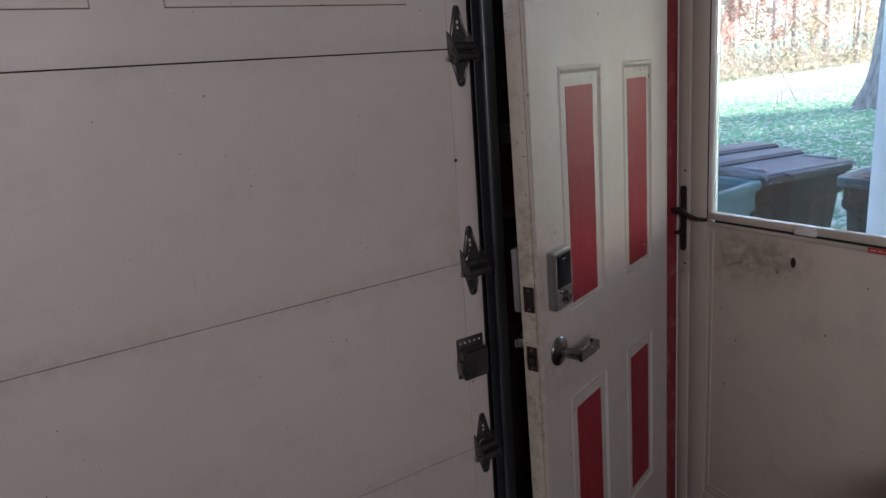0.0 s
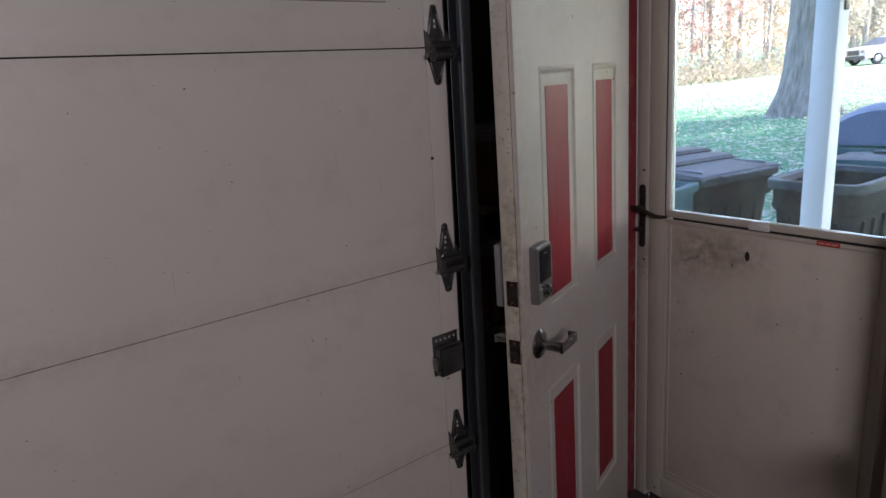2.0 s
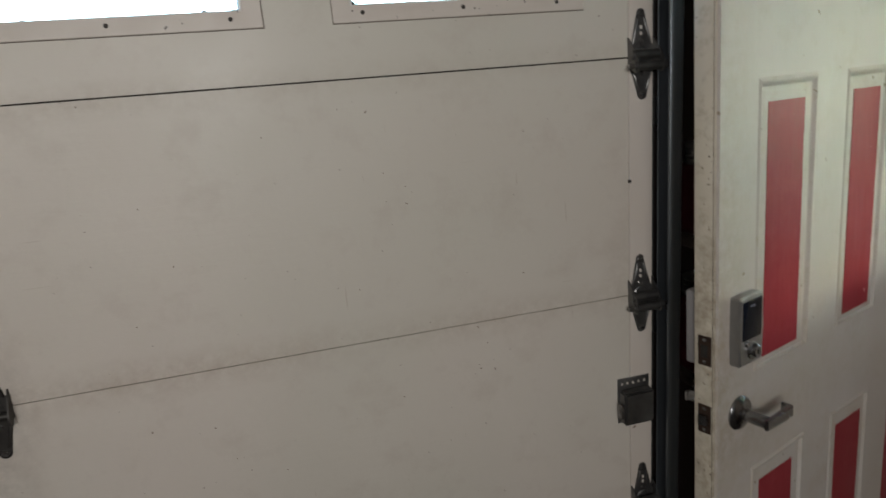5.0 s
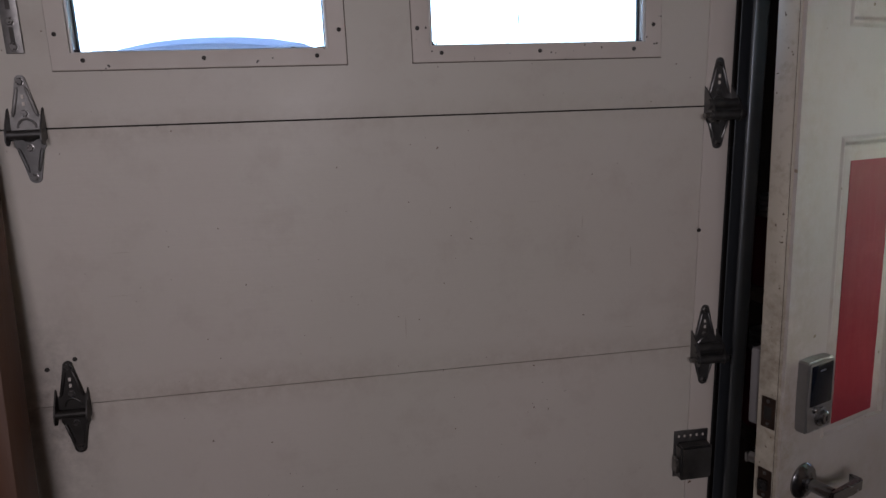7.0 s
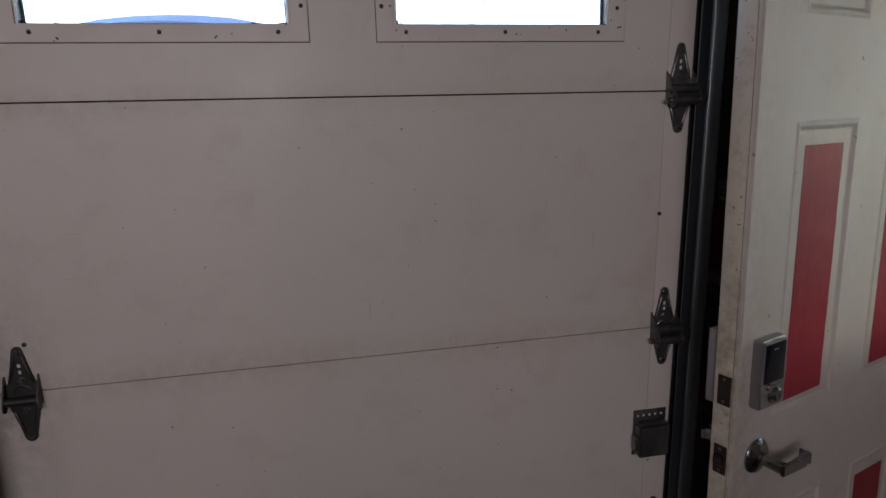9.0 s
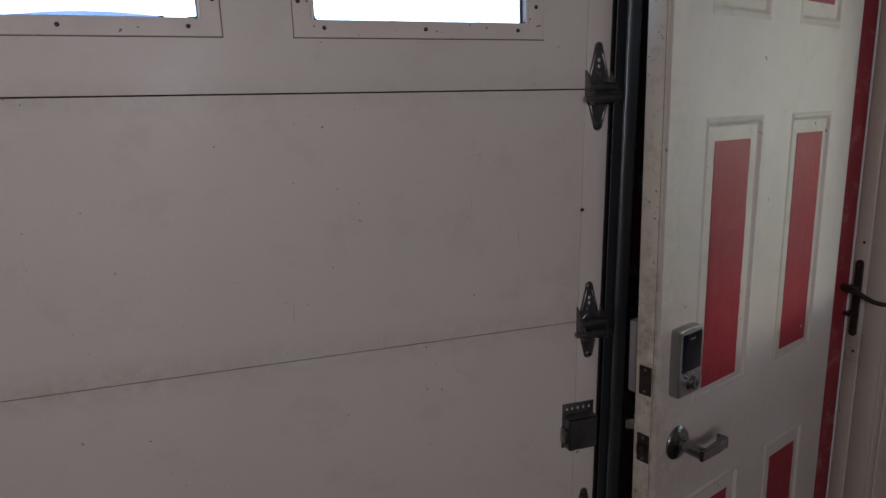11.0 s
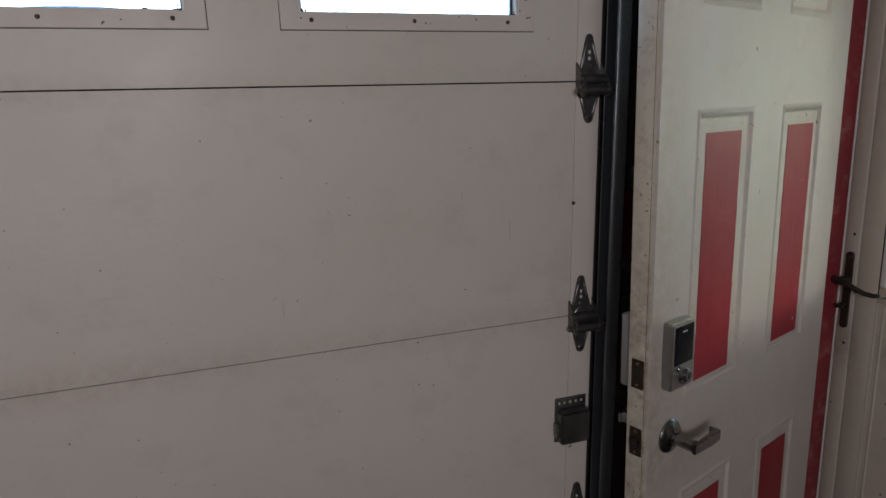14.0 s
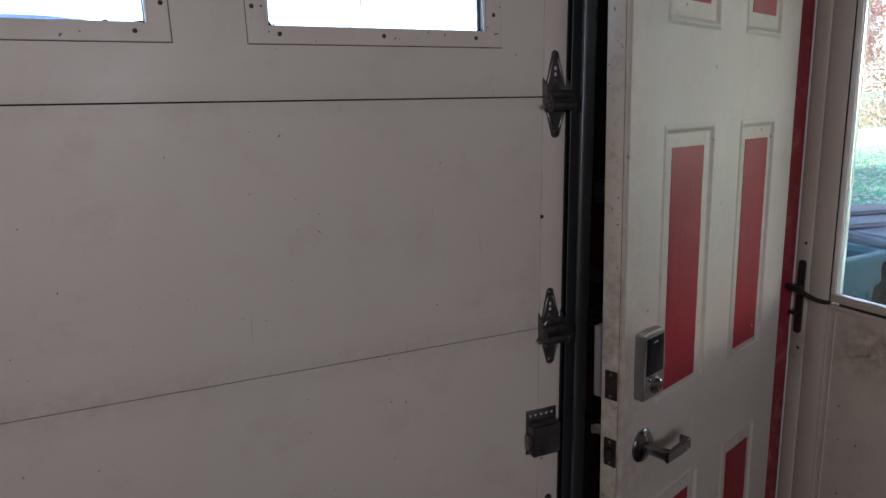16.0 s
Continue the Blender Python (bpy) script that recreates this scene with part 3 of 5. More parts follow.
# ---- overhead door ----
door = thing("garage_door", pose(0, YG, 0), label="beige painted sectional overhead garage door, closed, with four windows", category="garage door")
DX0, DX1, SEAM = -1.59, 1.1525, 1.0945
JOINTS = (0.012, 0.533, 1.070, 1.600, 2.133)
WINDOWS = ((-1.443, -0.933), (-0.806, -0.276), (-0.164, 0.366), (0.493, 1.003))
GZ0, GZ1 = 1.7285, 2.02
for i in range(4):
    z0, z1 = JOINTS[i] + 0.0009, JOINTS[i + 1] - (0.0023 if i == 2 else 0.0009)
    holes = [(a + 0.033, b - 0.033, GZ0, GZ1) for a, b in WINDOWS] if i == 3 else []
    bm = slab_with_holes(bmesh.new(), DX0 + 0.05, SEAM - 0.0008, z0, z1, 0, 0.036, holes)
    bmesh.ops.bevel(bm, geom=[e for e in bm.edges if len(e.link_faces) == 2 and e.calc_face_angle() > 1 and all(v.co.y < 1e-6 for v in e.verts)], offset=0.0009, segments=1, affect="EDGES")
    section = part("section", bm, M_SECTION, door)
    for a, b in ((DX0, DX0 + 0.0485), (SEAM + 0.0005, DX1)):
        part("end_stile", box((a, -0.0015, z0), (b, 0.036, z1), 0.0015, 1), M_STILE, section)
    part("joint_seal", box((DX0 + 0.01, 0.007, z1), (DX1 - 0.01, 0.034, z1 + (0.0032 if i == 2 else 0.0018)), 0), M_GAP, section)
    if i == 2:
        for nx, nz in ((SEAM + 0.001, 1.335), (-0.207, 1.163), (-0.261, 1.146)):
            bm = bmesh.new()
            add_lathe(bm, [(0, 0.002), (0.004, 0.0015), (0.0045, -0.001)], 12, pose(nx, -0.0015, nz, 90))
            part("nail_head", bm, M_DARKSTEEL, section)
    if i == 3:
        for a, b in WINDOWS:
            frame_bm = bmesh.new()
            o, n = (a, b, 1.701, 2.055), (a + 0.034, b - 0.034, 1.732, 2.021)
            ring_loops(frame_bm, [(*o, -0.0003), (*o, -0.0034), (a + 0.001, b - 0.001, 1.702, 2.054, -0.0044), (a + 0.032, b - 0.032, 1.730, 2.023, -0.0044), (*n, -0.0034), (*n, -0.0003), (*o, -0.0003)])
            bmesh.ops.remove_doubles(frame_bm, verts=frame_bm.verts[:], dist=1e-5)
            win = part("window", frame_bm, M_FRAME, door, "beige window frame held by dark screws")
            # dark ring painted for the shadow line where the frame meets the door
            line = bmesh.new()
            ring_loops(line, [(a - 0.0014, b + 0.0014, 1.6996, 2.0564, -0.0004), (a - 0.0012, b + 0.0012, 1.6998, 2.0562, -0.0012), (a + 0.0006, b - 0.0006, 1.7016, 2.0544, -0.0012), (a + 0.0006, b - 0.0006, 1.7016, 2.0544, -0.0004)])
            part("caulk_line", line, M_GAPSHADE, win)
            part("reveal", rect_frame(bmesh.new(), (a + 0.0345, GZ0 + 0.0008), (b - 0.0345, GZ1 - 0.0008), 0.004, 0.0005, 0.0355), M_VINYL, win, "chipped white window reveal")
            part("gasket", rect_frame(bmesh.new(), (a + 0.0395, GZ0 + 0.0051), (b - 0.0395, GZ1 - 0.0051), 0.0025, 0.016, 0.024), M_SEAL, win)
            pane = part("pane", box((a + 0.0405, 0.019, GZ0 + 0.0062), (b - 0.0405, 0.021, GZ1 - 0.0062)), M_GLASS_DOOR, win)
            pane.visible_shadow = False
            bm = bmesh.new()
            for k in range(22):
                side = random.choice((0.0, 1.0))
                cx = a + 0.041 + (b - a - 0.082) * (side + (1 - 2 * side) * random.random() ** 3)
                r = random.uniform(0.001, 0.0032)
                bmesh.ops.create_icosphere(bm, subdivisions=1, radius=r, matrix=Matrix.Translation((cx, random.uniform(0.003, 0.015), GZ0 + 0.0050 + r * 0.5)) @ Matrix.Diagonal((random.uniform(0.8, 2.0), 1, 0.7, 1)))
            part("debris", bm, M_SEAL, win, "dark crumbs on the window ledge")
            if a > 0:
                part("insect_mark", add_path(bmesh.new(), [(0.711, 0.0175, 1.796), (0.7095, 0.0170, 1.790), (0.7115, 0.0172, 1.784), (0.7105, 0.0170, 1.776), (0.7122, 0.0172, 1.769)], [0.0006, 0.0013, 0.0016, 0.0012, 0.0005], 6), M_SEAL, win, "dark insect stuck on the pane")
            for cx in (a + 0.043, b - 0.043):
                bm = bmesh.new()
                for k in range(9):
                    r = random.uniform(0.0009, 0.0024)
                    bmesh.ops.create_icosphere(bm, subdivisions=1, radius=r, matrix=Matrix.Translation((cx + random.gauss(0, 0.0045), random.uniform(0.004, 0.014), GZ0 + 0.0052 + abs(random.gauss(0, 0.0035)))) @ Matrix.Diagonal((random.uniform(0.7, 1.8), 1, random.uniform(0.6, 1.5), 1)))
                part("corner_grime", bm, M_SEAL, win, "dark grime in the window corner")
            spots = [(a + 0.055, 1.7185), ((a + b) / 2, 1.7185), (b - 0.055, 1.7185), (a + 0.055, 2.04), ((a + b) / 2, 2.04), (b - 0.055, 2.04),
                     (a + 0.015, 1.765), (b - 0.015, 1.765), (a + 0.015, 1.99), (b - 0.015, 1.99)]
            for sx, sz in spots:
                bm = bmesh.new()
                add_lathe(bm, [(0, 0.0030), (0.0018, 0.0028), (0.0036, 0.0016), (0.0042, 0)], 12, pose(sx + random.uniform(-0.004, 0.004), -0.0044, sz, 90))
                part("screw", bm, M_DARKSTEEL, win)


def hinge_leaf(bm, up, reach=0.092, base=0.058, tip=0.019, shoulder=0.022, y=-0.0030):
    """A stamped leaf: square shoulders, tapering to a rounded tip, with two pressed ribs and an arch over the pin."""
    s = 1 if up else -1
    out = [(-base / 2, 0.0), (base / 2, 0.0), (base / 2 * 0.96, s * shoulder), (base / 2 * 0.78, s * (shoulder + 0.008))]
    out += [(tip / 2 * math.cos(a), s * (reach - tip / 2 + tip / 2 * math.sin(a))) for a in [math.pi * k / 10 for k in range(11)]]
    out += [(-base / 2 * 0.78, s * (shoulder + 0.008)), (-base / 2 * 0.96, s * shoulder)]
    add_prism(bm, out if up else out[::-1], y, -0.0005)
    for side in (-1, 1):
        a = Vector((side * base * 0.37, y - 0.0008, s * (shoulder + 0.002)))
        b = Vector((side * tip * 0.36, y - 0.0008, s * (reach - 0.020)))
        add_path(bm, [a, a.lerp(b, 0.12), a.lerp(b, 0.5), a.lerp(b, 0.88), b], [0.0008, 0.0034, 0.0034, 0.0030, 0.0008], 8)
    arch = [(0.016 * math.cos(math.pi * k / 8), y - 0.0006, s * (0.004 + 0.016 * math.sin(math.pi * k / 8))) for k in range(9)]
    add_path(bm, arch, [0.0022] * 9, 6)
    return bm


def bolt(parent, x, y, z, r=0.0056):
    bm = bmesh.new()
    add_lathe(bm, [(0, 0.0045), (r * 0.9, 0.0045), (r, 0.0035), (r, 0.0008), (r * 1.35, 0.0006), (r * 1.4, 0)], 6, pose(x, y, z, 90))
    part("bolt", bm, M_BOLT, parent, smooth=False)


def door_hinge(x, z, roller, mat, drop=0.090):
    up = part("hinge", hinge_leaf(bmesh.new(), True, 0.098), M_GALVPALE if not roller and z > 1.5 else mat, door, "dark steel garage door hinge", pose(x, 0, z))
    part("lower_leaf", hinge_leaf(bmesh.new(), False, drop, 0.056, 0.023, 0.030), mat, up)
    bm = bmesh.new()
    add_tube(bm, (-0.031, -0.014, -0.008), (0.031, -0.014, -0.008), 0.0085, n=18)
    part("barrel", bm, mat, up)
    far = -0.044 if roller else -0.026
    for side in (-1, 1):
        bm = bmesh.new()
        add_prism(bm, [(-0.001, 0.040), (far * 0.16, 0.036), (far * 0.45, 0.022), (far * 0.74, 0.008), (far * 0.93, -0.006), (far, -0.016), (far * 0.99, -0.026 if roller else -0.020), (far * 0.88, -0.033 if roller else -0.026), (far * 0.62, -0.034 if roller else -0.028), (far * 0.40, -0.026 if roller else -0.020), (-0.001, -0.024 if roller else -0.016)], side * 0.0285, side * 0.0315, "x")
        ear = part("ear", bm, mat, up)
        if roller:
            for y, h in ((-0.030, -0.020), (-0.020, 0.003)):
                bm = bmesh.new()
                add_lathe(bm, [(0.0062, 0.0), (0.0062, 0.0022), (0.0085, 0.0022), (0.0095, 0.0)], 16, pose(side * 0.0316, y, h, 0, side * 90))
                part("eyelet", bm, M_BOLT, ear)
    bolt(up, 0.0, -0.003, 0.086)
    bolt(up, 0.0, -0.003, 0.030)
    bolt(up, 0.0, -0.003, -0.032)
    bolt(up, 0.0, -0.003, 0.011 - drop)
    for k in (0.047, 0.060):
        part("slot", box((-0.0024, -0.0040, k - 0.0035), (0.0024, -0.0030, k + 0.0035)), M_STILE, up, "slot showing the beige door behind")
    if roller:
        bm = bmesh.new()
        add_tube(bm, (-0.0345, -0.030, -0.020), (0.040, -0.030, -0.020), 0.0105, n=20)
        add_tube(bm, (-0.0345, -0.020, 0.003), (0.034, -0.020, 0.003), 0.0105, n=20)
        part("roller_tube", bm, mat, up)
        bm = bmesh.new()
        add_tube(bm, (-0.047, -0.030, -0.020), (0.064, -0.030, -0.020), 0.0056, n=14)
        part("roller_stem", bm, M_BOLT, up)
        bm = bmesh.new()
        add_lathe(bm, [(0.004, -0.006), (0.019, -0.006), (0.021, -0.003), (0.021, 0.003), (0.019, 0.006), (0.004, 0.006)], 20, pose(0.058, -0.030, -0.020, 0, 90))
        part("roller", bm, M_NYLON, up)
    return up


for z, x in ((1.600, 1.134), (1.067, 1.120), (0.533, 1.114)):
    door_hinge(x, z, True, M_GALV)
    door_hinge(-0.222, z - 0.002, False, M_GALV if z > 1.5 else M_DARKSTEEL, 0.097)
    door_hinge(DX0 + 0.03, z, False, M_GALV)

# slide lock
lock = part("slide_lock", box((1.058, -0.0035, 0.752), (1.143, -0.0002, 0.866), 0.001), M_GALV, door, "dull steel slide lock box")
bm = bmesh.new()
add_prism(bm, [(1.061, 0.757), (1.140, 0.757), (1.140, 0.840), (1.061, 0.840)], -0.034, -0.004)
bmesh.ops.bevel(bm, geom=bm.edges[:], offset=0.005, segments=2, affect="EDGES")
part("lock_housing", bm, M_GALV, lock)
for k in range(5):
    part("hole", box((1.068 + k * 0.015, -0.0044, 0.850), (1.0725 + k * 0.015, -0.0036, 0.8555), 0), M_STILE, lock)
bm = box((1.049, -0.030, 0.775), (1.0605, -0.010, 0.812), 0.003)
part("slide_tongue", bm, M_BOLT, lock)
# opener bracket: slotted bar up the middle of the top section
bar = part("opener_bar", box((-0.236, -0.005, 1.733), (-0.206, -0.0004, 2.125), 0.0008), M_GALVPALE, door, "slotted steel opener bar bolted to the door")
for k in range(6):
    z = 1.752 + k * 0.056
    part("slot", box((-0.2245, -0.0058, z), (-0.2175, -0.0051, z + 0.026)), M_DARKSTEEL, bar)
for z in (1.744, 1.787, 1.95, 2.1):
    bolt(bar, -0.221, -0.005, z, 0.0066)


# the top section has sagged a little towards the east end
def sag(x, z):
    f = min(1.0, max(0.0, (z - 1.07) / 0.53))
    return 0.0092 * (1.11 - x) * f


def lean(x, z):
    """The east edge stands a little out of plumb."""
    return 0.0225 * (z - 1.15) * min(1.0, max(0.0, (x - 1.02) / 0.06))


for ob in door.children:
    at = ob.matrix_basis.translation
    if at.length > 0:
        ob.location.z += sag(at.x, at.z)
        continue
    for o in (ob, *ob.children):
        for v in o.data.vertices:
            v.co.z += sag(v.co.x, v.co.z)
            v.co.x += lean(v.co.x, v.co.z)

# ---- vertical track ----
track = thing("door_track", pose(0, 0, 0), label="galvanised steel vertical garage door track", category="track")
prof = [(1.160, 1.541), (1.1605, 1.537), (1.165, 1.5345), (1.171, 1.535), (1.188, 1.535), (1.1915, 1.5385), (1.1915, 1.5845), (1.188, 1.588), (1.166, 1.588), (1.162, 1.586)]
inner = [(1.1635, 1.5845), (1.168, 1.5855), (1.1865, 1.5855), (1.189, 1.583), (1.189, 1.540), (1.1865, 1.5375), (1.171, 1.5375), (1.166, 1.5372), (1.1635, 1.5390), (1.1625, 1.5415)]
bm = bmesh.new()
add_prism(bm, prof + inner, 0.004, 2.30, "z")
part("channel", bm, M_TRACK, track)
for z in (0.35, 0.95, 1.45, 2.05):
    bm = box((1.192, 1.552, z), (1.196, YN - 0.001, z + 0.06), 0.001)
    add_box(bm, (1.1965, YN - 0.005, z), (1.225, YN - 0.001, z + 0.06), 0.001)
    br = part("bracket", bm, M_GALV, track)
    bm = bmesh.new()
    add_lathe(bm, [(0, 0.004), (0.006, 0.004), (0.007, 0)], 8, pose(1.1915, 1.562, z + 0.03, 0, -90))
    part("bolt", bm, M_BOLT, br)

for ob in track.children_recursive:
    for v in ob.data.vertices:
        v.co.x += 0.021 * (v.co.z - 1.62)

# rubber weather strip at the side of the overhead door
bm = box((1.156, YG + 0.006, 0.0), (1.161, YN - 0.002, 2.13))
for v in bm.verts:
    v.co.x += 0.0225 * (v.co.z - 1.15)
tagged(part("trim", bm, M_SEAL), "black rubber seal beside the garage door", "seal", kind="structure")

# ---- side door leaf, standing open ----
E0, TURN_DOOR = (1.0614, 1.2612, 0.0), 19.9
leaf = thing("entry_door", pose(*E0, 0, 0, TURN_DOOR), label="white panelled entry door with dark red panels, standing open", category="door")
W, T, ZB, ZT = 0.736, 0.0465, 0.028, 2.055
COLS = ((0.121, 0.325, 0.156, 0.281), (0.438, 0.622, 0.472, 0.591))
ROWS_Z = ((0.283, 0.782, 0.320, 0.737), (0.988, 1.536, 1.008, 1.492), (1.711, 1.950, 1.757, 1.905))
holes = [(c[0], c[1], r[0], r[1]) for c in COLS for r in ROWS_Z]
bm = slab_with_holes(bmesh.new(), 0.0085, W, ZB, ZT, 0.0, 0.006, holes)
part("outer_skin", bm, M_DOORWHITE, leaf, smooth=False)
part("core", box((0.005, 0.0112, ZB), (W - 0.001, T - 0.0005, ZT), 0.001), M_DOOREDGE, leaf, "yellowed wooden door edge")
part("edge_seam", box((0.0070, 0.0092, ZB + 0.001), (W - 0.003, 0.0110, ZT - 0.001)), M_BRASSDARK, leaf)
part("edge_strip", box((0.0052, 0.0062, ZB), (W - 0.001, 0.0090, ZT)), M_DOOREDGE, leaf)
for c in COLS:
    for r in ROWS_Z:
        bm = bmesh.new()
        x0, x1, z0, z1 = c[0], c[1], r[0], r[1]
        rx0, rx1, rz0, rz1 = c[2], c[3], r[2], r[3]
        # a proud bead round the edge, a sunk channel, then the raised field
        ring_loops(bm, [(x0 + (rx0 - x0) * f, x1 + (rx1 - x1) * f, z0 + (rz0 - z0) * f, z1 + (rz1 - z1) * f, y)
                        for f, y in ((0, 0.0), (0.05, -0.0008), (0.13, -0.0024), (0.19, -0.0026), (0.25, -0.0016), (0.32, 0.0016), (0.38, 0.0034), (0.44, 0.0036), (0.60, 0.0030), (0.95, 0.0024), (1, 0.0024))])
        panel = part("panel", bm, M_BEAD, leaf, smooth=False)
        bm = bmesh.new()
        n = 26                                          # brush-painted field with a slightly wavering edge
        pts = []
        for k in range(n):
            pts.append((rx0 + random.uniform(-0.0010, 0.0006), rz0 + (rz1 - rz0) * k / n))
        pts.append((rx0, rz1 + 0.001))
        for k in range(n + 1):
            pts.append((rx1 + random.uniform(-0.0006, 0.0010), rz1 - (rz1 - rz0) * k / n))
        add_prism(bm, pts, 0.0016, 0.0026)
        part("red_field", bm, M_RED, panel, "dark red painted panel field", smooth=False)
for z, hole in ((1.0615, True), (0.9245, False)):
    plate = part("edge_plate", box((0.0018, 0.0105, z - 0.0285), (0.0044, 0.0365, z + 0.0285), 0.0006, 1), M_BRASSDARK, leaf, "tarnished latch plate")
    for s in (-1, 1):
        bm = bmesh.new()
        add_lathe(bm, [(0, 0.0012), (0.003, 0.001), (0.0036, 0)], 10, pose(0.0018, 0.0235, z + s * 0.0215, 0, -90))
        part("screw", bm, M_BOLT, plate)
    if hole:
        part("bolt_end", box((0.0010, 0.0165, z - 0.012), (0.0017, 0.0305, z + 0.012), 0.0003, 1), M_DARKSTEEL, plate)
    else:
        bm = bmesh.new()
        add_prism(bm, [(-0.007, 0.0305), (0.0017, 0.0305), (0.0017, 0.0165), (-0.0025, 0.0165)], z - 0.010, z + 0.010, "z")
        part("latch_bolt", bm, M_SATIN, plate, "satin latch bolt")

# keypad deadbolt
bm = bmesh.new()
kx0, kx1, kz0, kz1, kd = 0.043, 0.115, 1.026, 1.158, -0.021
out = [(kx0, kz0 + 0.006), (kx0 + 0.004, kz0), (kx1 - 0.004, kz0), (kx1, kz0 + 0.006), (kx1 + 0.0015, (kz0 + kz1) / 2), (kx1, kz1 - 0.004), (kx1 - 0.003, kz1 - 0.0005),
       ((kx0 + kx1) / 2, kz1 + 0.001), (kx0 + 0.003, kz1 - 0.0005), (kx0, kz1 - 0.004), (kx0 - 0.0015, (kz0 + kz1) / 2)]
add_prism(bm, out, kd, -0.0003)
bmesh.ops.bevel(bm, geom=[e for e in bm.edges if all(v.co.y < kd + 1e-5 for v in e.verts)], offset=0.0028, segments=2, affect="EDGES")
keypad = part("keypad_lock", bm, M_KEYPAD, leaf, "grey keypad deadbolt with a black screen")
bm = box((kx0 + 0.0065, kd - 0.0012, kz0 + 0.050), (kx1 - 0.0065, kd + 0.001, kz1 - 0.0075), 0.0009, 2)
part("screen", bm, M_SCREEN, keypad)
part("print_bar", box((kx0 + 0.029, kd - 0.0018, kz1 - 0.020), (kx1 - 0.029, kd - 0.0012, kz1 - 0.0175)), M_PRINT, keypad)
bm = bmesh.new()
add_lathe(bm, [(0, 0.011), (0.010, 0.011), (0.0125, 0.009), (0.0135, 0.003), (0.0175, 0.002), (0.018, 0)], 26, pose((kx0 + kx1) / 2 + 0.004, kd, kz0 + 0.026, 90))
knob = part("key_cylinder", bm, M_SATIN, keypad)
part("keyway", box(((kx0 + kx1) / 2 + 0.0028, kd - 0.0118, kz0 + 0.021), ((kx0 + kx1) / 2 + 0.0052, kd - 0.0108, kz0 + 0.031)), M_SEAL, keypad)
bm = bmesh.new()
add_lathe(bm, [(0.0, 0.0125), (0.006, 0.0125), (0.007, 0.011), (0.007, 0.0)], 16, pose((kx0 + kx1) / 2 - 0.014, kd + 0.008, kz0 + 0.042, 90))
part("button", bm, M_SATIN, keypad)


def lever(side):
    """Rose, shank and lever with a returned end. side -1: outer face, 1: inner face."""
    y0 = 0.0 if side < 0 else T
    cx, cz = 0.076, 0.920
    bm = bmesh.new()
    add_lathe(bm, [(0.034, 0.0), (0.034, 0.003), (0.030, 0.008), (0.018, 0.0125), (0.0135, 0.0145), (0.0125, 0.018)], 36, pose(cx, y0, cz, 90 if side < 0 else -90))
    rose = part("lever_handle", bm, M_SATIN, leaf, "satin nickel lever handle")
    bm = bmesh.new()
    add_tube(bm, (cx, y0 + side * 0.0145, cz), (cx, y0 + side * 0.0565, cz), 0.0115, 0.0122, n=28)
    part("shank", bm, M_SATIN, rose)
    bm = bmesh.new()
    yo = y0 + side * 0.057
    outline = [(cx - 0.0122, yo - side * 0.001), (cx - 0.0118, yo + side * 0.0068), (cx + 0.045, yo + side * 0.0078), (cx + 0.074, yo + side * 0.0075), (cx + 0.078, yo + side * 0.004),
               (cx + 0.078, yo - side * 0.016), (cx + 0.0725, yo - side * 0.017), (cx + 0.071, yo - side * 0.001), (cx + 0.04, yo - side * 0.0012)]
    add_prism(bm, outline if side > 0 else outline[::-1], cz - 0.0105, cz + 0.0105, "z")
    bmesh.ops.bevel(bm, geom=bm.edges[:], offset=0.0016, segments=2, affect="EDGES")
    part("lever", bm, M_SATIN, rose)
    return rose


lever(-1)
lever(1)
# thumb-turn box on the inner face
bm = box((0.016, T + 0.0005, 1.022), (0.098, T + 0.026, 1.166), 0.004)
part("inner_lock_case", bm, M_PAPER, leaf, "pale inner lock case")
for z in (0.30, 1.05, 1.80):
    bm = bmesh.new()
    add_tube(bm, (W + 0.004, T + 0.004, z - 0.045), (W + 0.004, T + 0.004, z + 0.045), 0.006, n=12)
    part("hinge_knuckle", bm, M_BRASSDARK, leaf)

# ---- side door frame ----
frame_door = thing("door_frame", pose(0, 0, 0), label="dark red side door frame with a worn white edge", category="door frame", kind="structure")
part("hinge_jamb", box((1.752, 1.5555, 0.036), (1.851, 1.598, 2.06), 0.002), M_JAMBRED, frame_door)
part("latch_jamb", box((1.772, 0.757, 0.036), (1.851, 0.806, 2.06), 0.002), M_JAMBDULL, frame_door)
part("head_jamb", box((1.752, 0.757, 2.062), (1.851, 1.598, 2.098), 0.002), M_JAMBRED, frame_door)
edge = part("jamb_edge", box((1.741, 0.7535, 0.0), (1.771, 0.7735, 2.06), 0.002), M_JAMBWHITE, frame_door, "worn white jamb edge with slots")
for z in (0.72, 1.16, 1.42):
    part("slot", box((1.7402, 0.7605, z - 0.014), (1.7415, 0.7655, z + 0.014)), M_SEAL, edge)
for nm, lo, hi in (("brickmould", (1.8535, 1.5545, 0.036), (1.949, 1.5985, 2.098)), ("head_mould", (1.8535, 0.7435, 2.0615), (1.949, 1.554, 2.098))):
    part(nm, box(lo, hi, 0.002), M_SIDING, frame_door, "white outer casing")
tagged(part("door_sill", box((1.768, 0.744, 0.0), (1.95, 1.598, 0.034), 0.004), M_SILL), "worn grey wooden door sill", "sill", kind="structure")

# ---- storm door ----
XS = 1.853
storm = thing("storm_door", pose(XS, 0, 0), label="almond storm door, closed, with a window above a stained panel", category="storm door")
